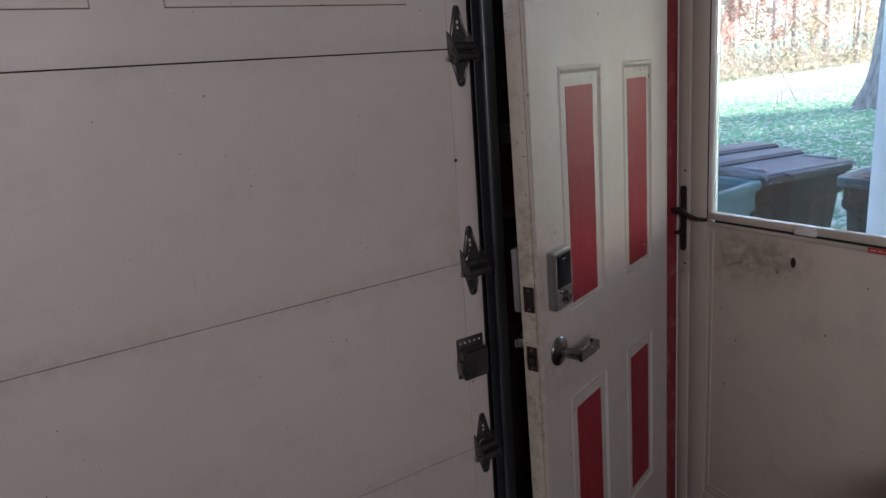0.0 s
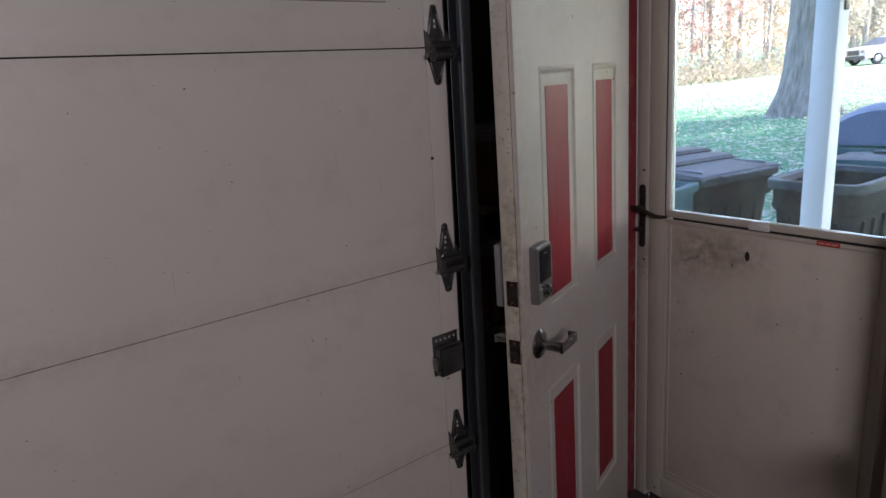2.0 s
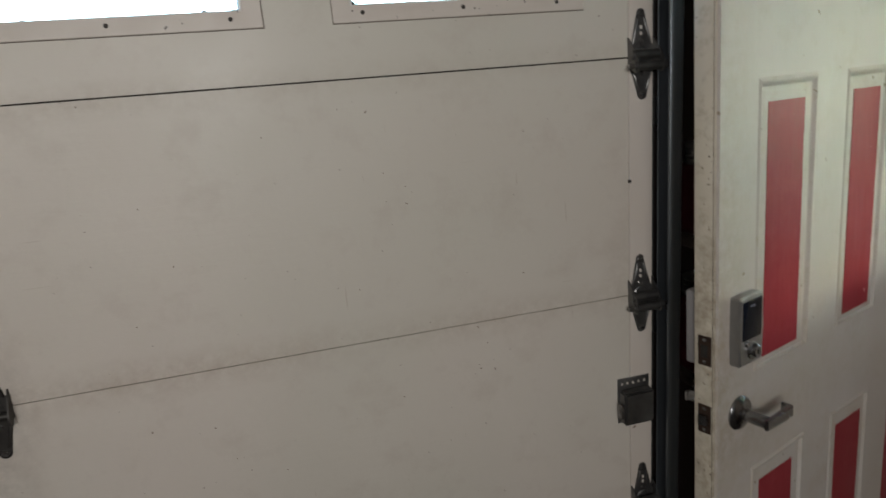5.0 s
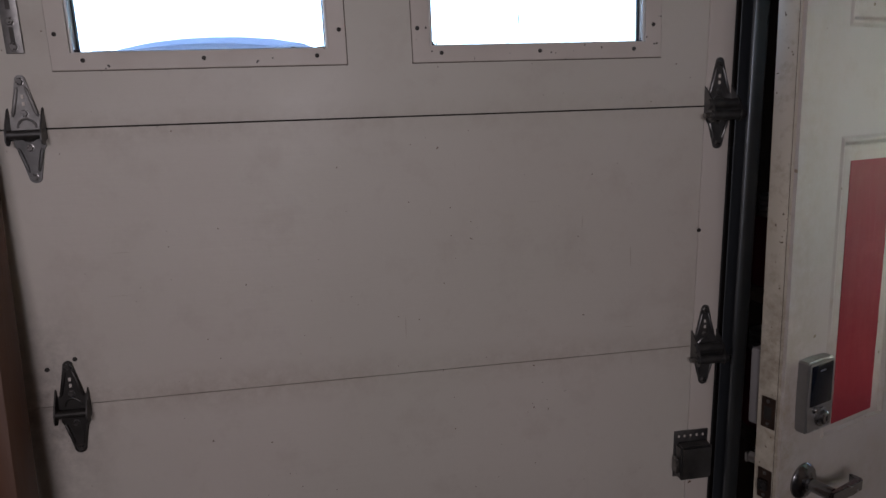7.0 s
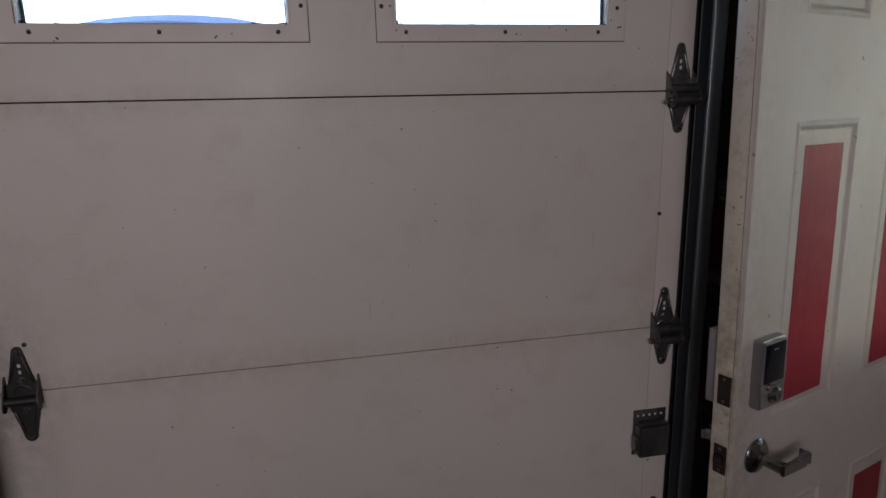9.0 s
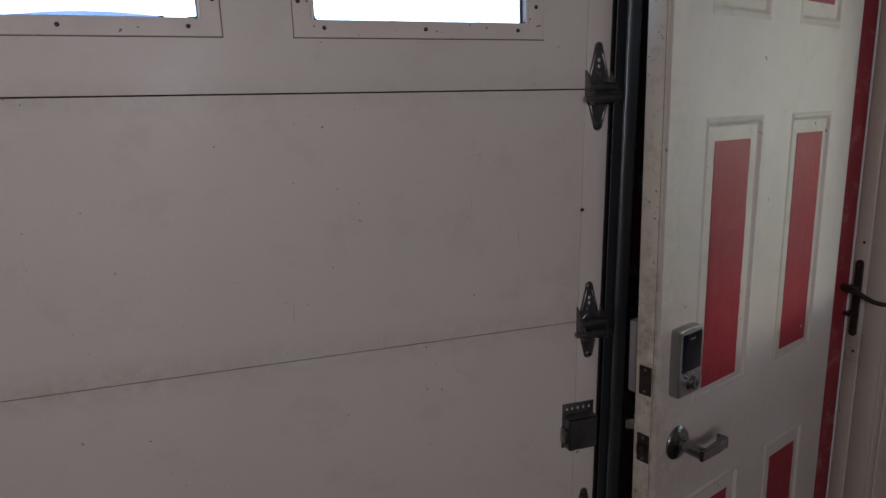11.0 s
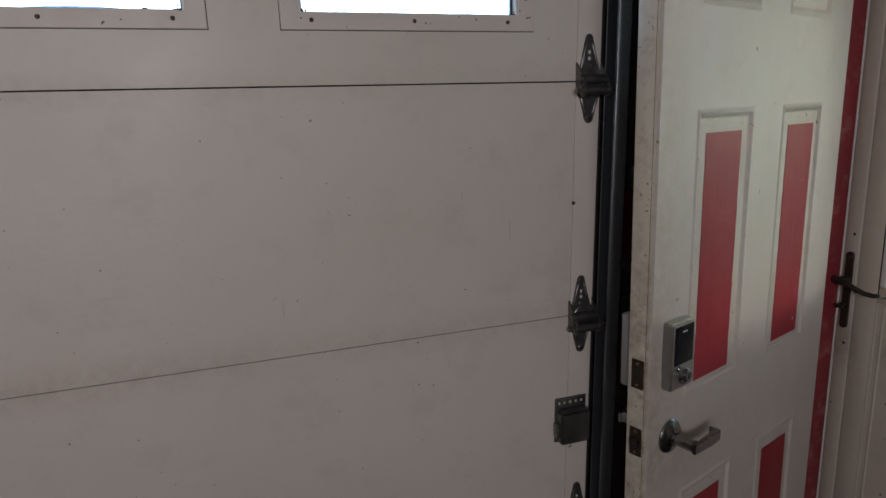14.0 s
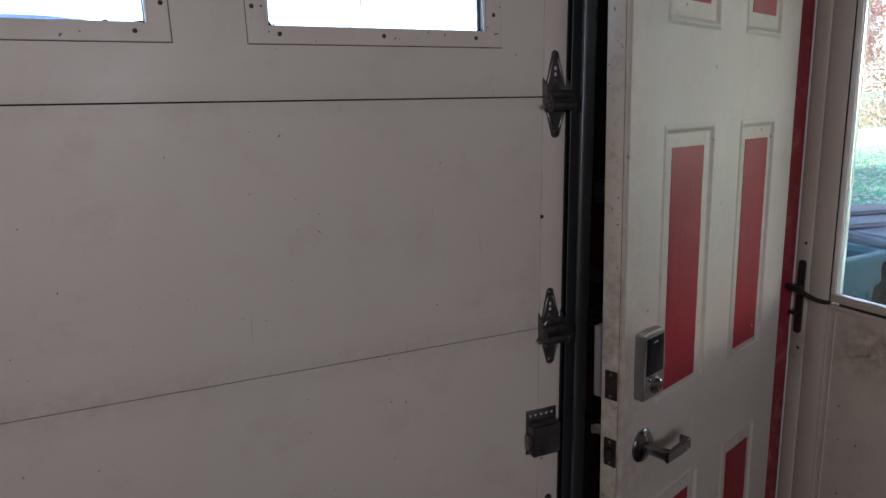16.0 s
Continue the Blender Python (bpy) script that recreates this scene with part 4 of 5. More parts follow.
SY0, SY1, SZ0, SZ1 = 0.744, 1.553, 0.057, 2.06
PZ = 1.060


def ybox(y0, y1, z0, z1, x0, x1, bevel=0.0):
    return box((x0, y0, z0), (x1, y1, z1), bevel)


part("hinge_stile_frame", ybox(SY0, 0.782, SZ0, SZ1, 0.0, 0.034, 0.002), M_STORMFRAME, storm)
part("outer_frame", ybox(1.512, SY1, 0.036, SZ1, 0.0, 0.034, 0.003), M_STORMFRAME, storm)
part("latch_stile", ybox(1.4535, 1.5105, SZ0, SZ1, 0.003, 0.034, 0.003), M_STORMFRAME, storm)
part("right_stile", ybox(0.783, 0.846, SZ0, SZ1, 0.003, 0.034, 0.003), M_STORMFRAME, storm)
part("top_rail", ybox(0.847, 1.449, 1.985, SZ1, 0.003, 0.034, 0.003), M_STORMFRAME, storm)
part("bottom_rail", ybox(0.847, 1.449, SZ0, 0.135, 0.003, 0.034, 0.003), M_STORMFRAME, storm)
part("sweep", ybox(0.80, 1.50, 0.037, 0.0565, 0.012, 0.020), M_SEAL, storm)
part("glazing_seal", ybox(1.4495, 1.4530, PZ + 0.002, 1.984, 0.0035, 0.026), M_SEAL, storm)
part("panel_bead", ybox(1.4495, 1.4530, SZ0, PZ + 0.001, 0.0035, 0.030), M_STORMFRAME, storm)
panel = part("kick_panel", ybox(0.847, 1.449, 0.136, PZ - 0.013, 0.008, 0.028, 0.001), M_STORM, storm, "stained almond kick panel")
# pressed border lines of the panel
for y0, y1, z0, z1 in ((1.432, 1.437, 0.15, 1.035), (0.862, 0.866, 0.15, 1.035)):
    part("bead", ybox(y0, y1, z0, z1, 0.0055, 0.0085, 0.001), M_STORMFRAME, panel)
for z in (0.150, 0.168):
    part("bead", ybox(0.868, 1.430, z, z + 0.004, 0.0055, 0.0085, 0.001), M_STORMFRAME, panel)
part("mid_rail", ybox(0.847, 1.449, PZ - 0.012, PZ - 0.001, 0.0, 0.030, 0.001), M_STORMFRAME, storm)
part("rail_gap", ybox(0.847, 1.425, PZ - 0.001, PZ + 0.0055, 0.004, 0.028), M_SEAL, storm)
sash = part("sash", ybox(0.847, 1.449, PZ + 0.006, PZ + 0.026, 0.001, 0.026, 0.002), M_STORMFRAME, storm, "pale window sash")
part("sash_stile", ybox(1.434, 1.449, PZ + 0.027, 1.984, 0.001, 0.026, 0.002), M_VINYL, sash)
part("sash_stile", ybox(0.847, 0.860, PZ + 0.027, 1.984, 0.001, 0.026, 0.002), M_VINYL, sash)
part("sash_top", ybox(0.861, 1.433, 1.968, 1.984, 0.001, 0.026, 0.002), M_VINYL, sash)
pane = part("pane", ybox(0.8605, 1.4335, PZ + 0.0265, 1.9675, 0.012, 0.015), M_GLASS_STORM, sash)
pane.visible_shadow = False
bm = ybox(1.127, 1.183, PZ + 0.004, PZ + 0.019, -0.010, 0.0008, 0.003)
add_box(bm, (-0.004, 1.131, PZ + 0.019), (0.0008, 1.179, PZ + 0.028), 0.001)
part("sash_clip", bm, M_VINYL, storm, "white plastic sash clip")
tag = part("warning_sticker", ybox(0.953, 1.008, PZ - 0.0125, PZ - 0.0005, -0.0012, -0.0002), M_REDTAG, storm, "small red warning sticker")
for k, (a, b) in enumerate(((0.958, 0.972), (0.976, 0.985), (0.989, 1.003))):
    part("print_bar", ybox(a, b, PZ - 0.0075, PZ - 0.0055, -0.0016, -0.0012), M_VINYL, tag)
bm = bmesh.new()
add_lathe(bm, [(0, 0.001), (0.008, 0.001), (0.009, 0.0)], 16, pose(0.0078, 1.190, 0.982, 0, -90) @ Matrix.Diagonal((1.6, 0.8, 1, 1)))
part("old_latch_hole", bm, M_BLACKIRON, storm, "dark plugged hole")
# handle: long back plate with a lever
bm = bmesh.new()
out = []
for k in range(9):
    a = math.pi * k / 8
    out.append((1.530 + 0.0095 * math.cos(a), 1.150 + 0.0095 * math.sin(a)))
for k in range(9):
    a = math.pi + math.pi * k / 8
    out.append((1.530 + 0.0095 * math.cos(a), 0.966 + 0.0095 * math.sin(a)))
add_prism(bm, out, -0.006, -0.0004, "x")
handle = part("handle_plate", bm, M_BLACKIRON, storm, "black latch handle with a long plate")
for z in (1.145, 0.971):
    bm = bmesh.new()
    add_lathe(bm, [(0, 0.0025), (0.004, 0.002), (0.005, 0)], 10, pose(-0.006, 1.530, z, 0, -90))
    part("screw", bm, M_DARKSTEEL, handle)
bm = bmesh.new()
add_tube(bm, (-0.006, 1.530, 1.087), (-0.030, 1.530, 1.087), 0.0095, n=18)
add_path(bm, [(-0.030, 1.548, 1.088), (-0.034, 1.532, 1.087), (-0.036, 1.505, 1.084), (-0.035, 1.482, 1.077), (-0.033, 1.460, 1.071), (-0.032, 1.438, 1.071), (-0.031, 1.424, 1.074)],
         [0.0075, 0.0085, 0.0075, 0.0062, 0.0060, 0.0060, 0.0045], 12)
part("lever", bm, M_BLACKIRON, handle)
bm = bmesh.new()
add_tube(bm, (-0.006, 1.530, 1.020), (-0.016, 1.530, 1.020), 0.0062, n=14)
add_box(bm, (-0.022, 1.526, 1.010), (-0.012, 1.546, 1.020), 0.002)
part("lock_tab", bm, M_BLACKIRON, handle)
for y, z in ((1.528, 1.205), (1.526, 0.915), (1.475, 0.085), (0.90, 0.26)):
    bm = bmesh.new()
    add_lathe(bm, [(0, 0.0015), (0.0032, 0.001), (0.004, 0)], 10, pose(0.0 if y > 1.5 else 0.003, y, z, 0, -90))
    part("screw", bm, M_DARKSTEEL, storm)
# closer tube along the foot of the door
bm = bmesh.new()
add_tube(bm, (-0.018, 1.205, 0.108), (-0.020, 0.93, 0.101), 0.0105, n=20)
add_tube(bm, (-0.020, 0.93, 0.101), (-0.022, 0.80, 0.099), 0.0045, n=12)
closer = part("closer_tube", bm, M_STORMFRAME, storm, "almond pneumatic door closer")
part("closer_bracket", box((-0.028, 1.206, 0.096), (0.0026, 1.236, 0.120), 0.004), M_BRASSDARK, closer)


# ---- loose things in the garage ----
def leaning_plank(x0, x1, thick, top, foot_y, top_y, mat, label):
    ln = math.hypot(top, top_y - foot_y)
    tilt = math.degrees(math.atan2(top_y - foot_y, top))
    bm = box((x0, -thick, 0.0), (x1, 0.0, ln), 0.004)
    for v in bm.verts:
        v.co.x += 0.002 * math.sin(v.co.z * 5)
    ob = part("plank", bm, mat, None, label, pose(0, foot_y, 0.002, -tilt))
    return tagged(ob, category="plank", group="planks leaning on the garage door")


leaning_plank(-0.317, -0.279, 0.073, 1.66, 1.457, 1.600, M_PLANK, "brown stained plank leaning against the garage door, in a stack partly added for shade")
leaning_plank(-0.362, -0.322, 0.090, 1.30, 1.470, 1.588, M_PLANKPALE, "weathered pale plank leaning against the garage door, in a stack partly added for shade")
# two deep planks out of view, added to block light from the left
leaning_plank(-0.450, -0.368, 0.290, 2.02, 1.440, 1.598, M_PLANK, "brown stained plank leaning against the garage door, in a stack partly added for shade")
leaning_plank(-0.570, -0.456, 0.360, 1.96, 1.440, 1.597, M_PLANKPALE, "weathered pale plank leaning against the garage door, in a stack partly added for shade")

# behind the open door: a shelf post with a red can, corner shade in their colours
shelf = thing("corner_shelf", pose(1.46, 1.597, 0.842), label="dark wooden corner shelf behind the open door", category="shelf")
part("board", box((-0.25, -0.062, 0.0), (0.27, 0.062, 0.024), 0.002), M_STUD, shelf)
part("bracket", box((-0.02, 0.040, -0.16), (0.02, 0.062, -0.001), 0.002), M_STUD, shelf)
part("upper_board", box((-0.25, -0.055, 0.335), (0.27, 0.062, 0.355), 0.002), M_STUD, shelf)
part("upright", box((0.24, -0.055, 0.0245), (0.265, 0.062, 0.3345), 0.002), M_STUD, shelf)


def jug(x, z, w, h, mat, label):
    can = thing("jug", pose(x, 1.592, z), label=label, category="jug", group="jugs on the corner shelf")
    body = part("body", box((-w / 2, -0.052, 0.0), (w / 2, 0.052, h), 0.014, 3), mat, can)
    for k in range(3):
        part("rib", box((-w / 2 + 0.012, -0.0555, 0.03 + k * h * 0.27), (w / 2 - 0.012, -0.0515, 0.042 + k * h * 0.27), 0.0015), mat, body)
    bm = bmesh.new()
    prof = [(0.030, h - 0.002)]
    for k in range(4):
        prof += [(0.033, h + 0.004 + k * 0.012), (0.033, h + 0.010 + k * 0.012), (0.030, h + 0.012 + k * 0.012)]
    add_lathe(bm, prof + [(0.0, h + 0.05)], 22, pose(-w / 2 + 0.04, 0, 0))
    part("ribbed_cap", bm, M_GALV, can, "grey ribbed cap")
    return can


jug(1.285, 0.867, 0.13, 0.185, M_DARKRED, "dark red plastic jug with a ribbed cap on the shelf")
jug(1.43, 0.867, 0.13, 0.20, M_DARKRED, "dark red plastic jug with a ribbed cap on the shelf")
jug(1.30, 1.198, 0.14, 0.16, M_DARKRED, "dark red plastic jug with a ribbed cap on the upper shelf")


def tote(x, y, turn):
    t = thing("tote_bin", pose(x, y, 0, 0, 0, turn), label="dark red plastic tote with a black rim standing on the floor", category="bin")
    bm = bmesh.new()
    lo, hi, h = 0.098, 0.115, 0.655
    rows = []
    for z, s in ((0.0, lo), (0.02, lo + 0.004), (h * 0.5, (lo + hi) / 2), (h, hi), (h, hi - 0.006), (0.03, lo - 0.002)):
        r = 0.03
        ring = []
        for cx, cy, a0 in ((s - r, s - r, 0), (-s + r, s - r, 90), (-s + r, -s + r, 180), (s - r, -s + r, 270)):
            for k in range(4):
                a = radians(a0 + k * 30)
                ring.append(bm.verts.new((cx + r * math.cos(a), cy + r * math.sin(a), z)))
        rows.append(ring)
    for a, b in zip(rows, rows[1:]):
        for k in range(len(a)):
            j = (k + 1) % len(a)
            bm.faces.new((a[k], a[j], b[j], b[k]))
    bm.faces.new(rows[0][::-1])
    bm.faces.new(rows[-1])
    part("body", bm, M_DARKRED, t)
    bm = bmesh.new()
    for a, b in (((-hi - .01, -hi - .01), (hi + .01, -hi + .003)), ((-hi - .01, hi - .003), (hi + .01, hi + .01)), ((-hi - .01, -hi + .003), (-hi + .003, hi - .003)), ((hi - .003, -hi + .003), (hi + .01, hi - .003))):
        add_box(bm, (a[0], a[1], h - 0.03), (b[0], b[1], h + 0.012), 0.004)
    part("rim", bm, M_BLACKPLASTIC, t, "black plastic rim")
    for s in (-1, 1):
        part("grip", box((-0.05, s * (hi + 0.011) - 0.008, h - 0.06), (0.05, s * (hi + 0.011) + 0.008, h - 0.032), 0.004), M_BLACKPLASTIC, t)
    return t


TX, TY = 1.609, 0.502
tote(TX, TY, 0)


def rag(x, y, z):
    """A cloth thrown over the rim: a sheet that lies over a corner and hangs in folds."""
    bm = bmesh.new()
    n = 26
    grid = []
    for i in range(n + 1):
        row = []
        for j in range(n + 1):
            u, v = (i / n - 0.5) * 0.27, (j / n - 0.5) * 0.24
            d = max(0.0, abs(u) - 0.07) + max(0.0, abs(v) - 0.05)
            fold = 0.018 * math.sin(17 * u + 5 * v) + 0.012 * math.sin(31 * v - 7 * u)
            zz = z + 0.02 - 0.95 * d + fold * (0.35 + 2.0 * d) + 0.012 * noise.noise((u * 9, v * 9, 1.7))
            px = u * (1 - 0.55 * min(1, d * 3))
            py = v * (1 - 0.55 * min(1, d * 3))
            row.append(bm.verts.new((x + px, y + py, zz)))
        grid.append(row)
    for i in range(n):
        for j in range(n):
            bm.faces.new((grid[i][j], grid[i + 1][j], grid[i + 1][j + 1], grid[i][j + 1]))
    ob = part("rag", bm, M_CLOTH, None, "greyish white rag thrown over the rim of the red tote")
    md = ob.modifiers.new("thick", "SOLIDIFY")
    md.thickness = 0.004
    return tagged(ob, category="rag")


rag(TX + 0.005, TY + 0.05, 0.688)

# ---- outdoors ----
GZ = -0.12


def rise(x, y):
    """Height of the lawn, which climbs gently away from the garage."""
    return GZ + 0.0165 * max(0.0, 0.9 * x + 0.43 * y - 5.0)


def sheet(xs, ys, lift=0.0):
    bm = bmesh.new()
    rows = [[bm.verts.new((x, y(x) if callable(y) else y, 0)) for x in xs] for y in ys]
    for row in rows:
        for v in row:
            v.co.z = rise(v.co.x, v.co.y) + lift
    for a, b in zip(rows, rows[1:]):
        for k in range(len(xs) - 1):
            bm.faces.new((a[k], a[k + 1], b[k + 1], b[k]))
    return bm


tagged(part("ground", sheet([-400, -100, -40, -12] + [k * 2.0 for k in range(-3, 32)] + [75, 100, 180, 400], [-400, -100, -40, -12] + [k * 2.0 for k in range(-3, 20)] + [50, 90, 180, 400]), M_LAWN),
       "green lawn strewn with fallen leaves", "lawn", kind="structure")
tagged(part("driveway", sheet([-3.4, -1.5, 0.5, 2.2], [1.815, 4, 7, 10, 13, 16.6], 0.012), M_DRIVE), "pale gravel driveway before the garage", "driveway", kind="structure")


def lane_far(x):
    return 19.1 - 0.13 * (x - 28.2)


tagged(part("road", sheet([-60, -30, -10, 0] + [k * 3.0 for k in range(2, 32)], [lambda x: lane_far(x) - 6.5, lambda x: lane_far(x) - 3.2, lane_far], 0.014), M_DRIVE),
       "pale sunlit gravel lane", "lane", kind="structure")


def scatter_leaves(name, count, area, size, mat, lift, label, category, z=GZ, upright=False):
    """Many small bent quads as one piece of stuff."""
    rnd = np.random.default_rng(len(name) * 7 + count)
    verts, faces = [], []
    for _ in range(count):
        px, py = area(rnd)
        z = rise(px, py)
        s = size * rnd.uniform(0.6, 1.4)
        a = rnd.uniform(0, 6.283)
        ca, sa = math.cos(a), math.sin(a)
        b = len(verts)
        if upright:
            h = s * rnd.uniform(0.7, 1.3)
            lean = rnd.uniform(-0.5, 0.5, 2) * h
            w = s * 0.09
            verts += [(px - ca * w, py - sa * w, z), (px + ca * w, py + sa * w, z), (px + lean[0], py + lean[1], z + h)]
            faces.append((b, b + 1, b + 2))
        else:
            t1, t2 = rnd.uniform(-0.3, 0.5, 2) * s
            zz = z + lift + abs(t1) + abs(t2)
            verts += [(px + ca * s, py + sa * s, zz + t1), (px - sa * s * .6, py + ca * s * .6, zz), (px - ca * s, py - sa * s, zz + t2), (px + sa * s * .6, py - ca * s * .6, zz - min(abs(t1), abs(t2)) * 0.5)]
            faces += [(b, b + 1, b + 2), (b, b + 2, b + 3)]
    me = bpy.data.meshes.new(name)
    me.from_pydata(verts, [], faces)
    me.materials.append(mat)
    return tagged(new(name, me), label, category, kind="stuff")


def wedge(rnd, near=2.6, far=24.0):
    d = near * (far / near) ** rnd.uniform(0, 1)
    a = rnd.uniform(0.13, 0.72)
    return 1.2 + d * math.cos(a), 0.6 + d * math.sin(a)


scatter_leaves("fallen_leaves", 17000, lambda r: wedge(r, 4.3, 30), 0.05, M_FALLEN, 0.012, "pale fallen leaves lying over the lawn", "leaves")
scatter_leaves("grass", 45000, lambda r: wedge(r, 2.6, 20), 0.075, M_BLADE, 0, "short uneven lawn grass", "grass", upright=True)

def lit_lawn(r):
    x = r.uniform(17, 40)
    return x, r.uniform(0.36, 0.70) * x


# extra pale leaves, put in to brighten the lawn where sun falls
scatter_leaves("dry_leaves", 14000, lit_lawn, 0.05, M_FALLEN, 0.02, "pale dry leaves added to whiten the sunlit lawn", "leaves")

# unseen porch roof over the side door, carried by the post, added as a sunshade
porch = bmesh.new()
add_prism(porch, [(1.955, 2.52), (3.4, 2.30), (3.4, 2.38), (1.955, 2.75)], -4.0, 2.4, "y")
tagged(part("porch_roof", porch, M_SIDING, smooth=False), "unseen white porch roof over the side door, added to block sun and sky", "roof", kind="structure")

# post of the porch
post = thing("porch_post", pose(2.945, 1.473, GZ), label="white painted square wooden porch post", category="post")
part("shaft", box((-0.0445, -0.0445, 0.0), (0.0445, 0.0445, 2.478), 0.006), M_POST, post)
part("foot", box((-0.053, -0.053, 0.0), (0.053, 0.053, 0.04), 0.004), M_POST, post)
part("hook_plate", box((-0.012, -0.055, 1.79), (0.020, -0.045, 1.95), 0.002), M_GALV, post, "grey metal plate on the post")


def tapered(bm, w0, d0, w1, d1, z0, z1, r=0.05, shell=0.0, floor=True):
    """A rounded box that widens upwards; with shell, an open one with walls."""
    rows = []
    levels = [(z0, w0, d0), (z0 + 0.02, w0 + 0.02, d0 + 0.02), ((z0 + z1) / 2, (w0 + w1) / 2, (d0 + d1) / 2), (z1, w1, d1)]
    if shell:
        levels += [(z1, w1 - shell, d1 - shell), (z0 + 0.05, w0 - shell, d0 - shell)]
    for z, w, d in levels:
        ring = []
        for sx, sy, a0 in ((1, 1, 0), (-1, 1, 90), (-1, -1, 180), (1, -1, 270)):
            for k in range(5):
                a = radians(a0 + k * 22.5)
                ring.append(bm.verts.new((sx * (w / 2 - r) + r * math.cos(a), sy * (d / 2 - r) + r * math.sin(a), z)))
        rows.append(ring)
    for a, b in zip(rows, rows[1:]):
        for k in range(len(a)):
            j = (k + 1) % len(a)
            bm.faces.new((a[k], a[j], b[j], b[k]))
    if floor:
        bm.faces.new(rows[0][::-1])
        bm.faces.new(rows[-1])
    return bm


def lid_skin(prof, w, h):
    """A lid pressed from one sheet: a profile along x carried across y, drooping a little at both sides."""
    bm = bmesh.new()
    cols = [(-1, -0.022), (-0.985, -0.004), (-0.95, 0.0), (-0.5, 0.003), (0, 0.004), (0.5, 0.003), (0.95, 0.0), (0.985, -0.004), (1, -0.022)]
    rows = [[bm.verts.new((x, y * w / 2, h + z + dz)) for y, dz in cols] for x, z in prof]
    for a, b in zip(rows, rows[1:]):
        for k in range(len(cols) - 1):
            bm.faces.new((a[k], a[k + 1], b[k + 1], b[k]))
    bmesh.ops.solidify(bm, geom=bm.faces[:], thickness=0.006)
    return bm


def wheeled_bin(name, m, body_mat, rim_mat, lid_mat, label, lid="closed", w=0.60, d=0.72, h=0.98):
    """A rolling refuse bin; its hinge side is at +x, its front at -x."""
    b = thing(name, m, label=label, category="refuse bin", group="refuse bins on the lawn")
    body = part("body", tapered(bmesh.new(), d * 0.74, w * 0.76, d * 0.965, w * 0.96, 0.03, h - 0.02, 0.05, 0.02), body_mat, b)
    part("collar", tapered(bmesh.new(), d * 0.985, w * 0.98, d + 0.012, w + 0.012, h - 0.17, h - 0.035, 0.07, 0.012, False), body_mat, body)
    lip = bmesh.new()
    pts = []
    for sx, sy, a0 in ((1, 1, 0), (-1, 1, 90), (-1, -1, 180), (1, -1, 270)):
        for k in range(7):
            a = radians(a0 + k * 15)
            pts.append((sx * (d / 2 - 0.06) + 0.085 * math.cos(a), sy * (w / 2 - 0.06) + 0.085 * math.sin(a)))
    rings = [[lip.verts.new((x * f, y * g, z)) for x, y in pts] for f, g, z in
             ((1 - 0.05 / d, 1 - 0.05 / w, h - 0.028), (1.0, 1.0, h - 0.046), (1.012, 1.012, h - 0.030), (1.010, 1.010, h - 0.004), (0.99, 0.99, h + 0.002), (1 - 0.08 / d, 1 - 0.08 / w, h - 0.002), (1 - 0.10 / d, 1 - 0.10 / w, h - 0.030))]
    for a, c in zip(rings, rings[1:] + rings[:1]):
        for k in range(len(pts)):
            n = (k + 1) % len(pts)
            lip.faces.new((a[k], a[n], c[n], c[k]))
    part("rim", lip, rim_mat, body, "worn grey rim")
    slope = (d * 0.965 - d * 0.74) / 2 / (h - 0.05)
    for k in range(4):
        y = (k - 1.5) * w * 0.19
        for s in (-1, 1):
            bm = box((-0.010, -0.016, 0.10), (0.016, 0.016, h - 0.20), 0.006)
            for v in bm.verts:
                v.co.x = s * (d * 0.37 + (v.co.z - 0.03) * slope + v.co.x)
                v.co.y += y
            part("rib", bm, body_mat, body)
    slope_y = (w * 0.96 - w * 0.76) / 2 / (h - 0.05)
    for k in range(4):
        x = (k - 1.5) * d * 0.19
        for s in (-1, 1):
            bm = box((-0.016, -0.010, 0.10), (0.016, 0.016, h - 0.20), 0.006)
            for v in bm.verts:
                v.co.y = s * (w * 0.38 + (v.co.z - 0.03) * slope_y + v.co.y)
                v.co.x += x
            part("rib", bm, body_mat, body)
    bm = bmesh.new()
    add_tube(bm, (d / 2 + 0.085, -w / 2 + 0.02, h - 0.03), (d / 2 + 0.085, w / 2 - 0.02, h - 0.03), 0.014, n=12)
    for y in (-w / 2 + 0.05, w / 2 - 0.05):
        add_box(bm, (d / 2 + 0.030, y - 0.015, h - 0.046), (d / 2 + 0.09, y + 0.015, h - 0.014), 0.006)
    part("handle_bar", bm, rim_mat, b)
    for y in (-1, 1):
        bm = bmesh.new()
        add_lathe(bm, [(0.0, -0.025), (0.07, -0.025), (0.115, -0.022), (0.125, -0.012), (0.125, 0.012), (0.115, 0.022), (0.07, 0.025), (0, 0.025)], 24, pose(d / 2 - 0.08, y * (w / 2 - 0.05), 0.125, 90))
        part("wheel", bm, M_TYRE, b)
    if lid == "dome":
        bm = bmesh.new()
        n, k2 = 18, 12
        rows = []
        for i in range(n + 1):
            a = math.pi * i / n
            row = []
            for j in range(k2 + 1):
                f = j / k2 - 0.5
                edge = 1 - 0.10 * abs(f) ** 3 * 8
                step = 0.006 if abs(f) < 0.30 else 0.0
                row.append(bm.verts.new((-math.cos(a) * (d / 2 + 0.015 + step) * edge, f * (w + 0.03), h + 0.006 + math.sin(a) ** 0.85 * (0.285 + step) * edge)))
            rows.append(row)
        for i in range(n):
            for j in range(k2):
                bm.faces.new((rows[i][j], rows[i + 1][j], rows[i + 1][j + 1], rows[i][j + 1]))
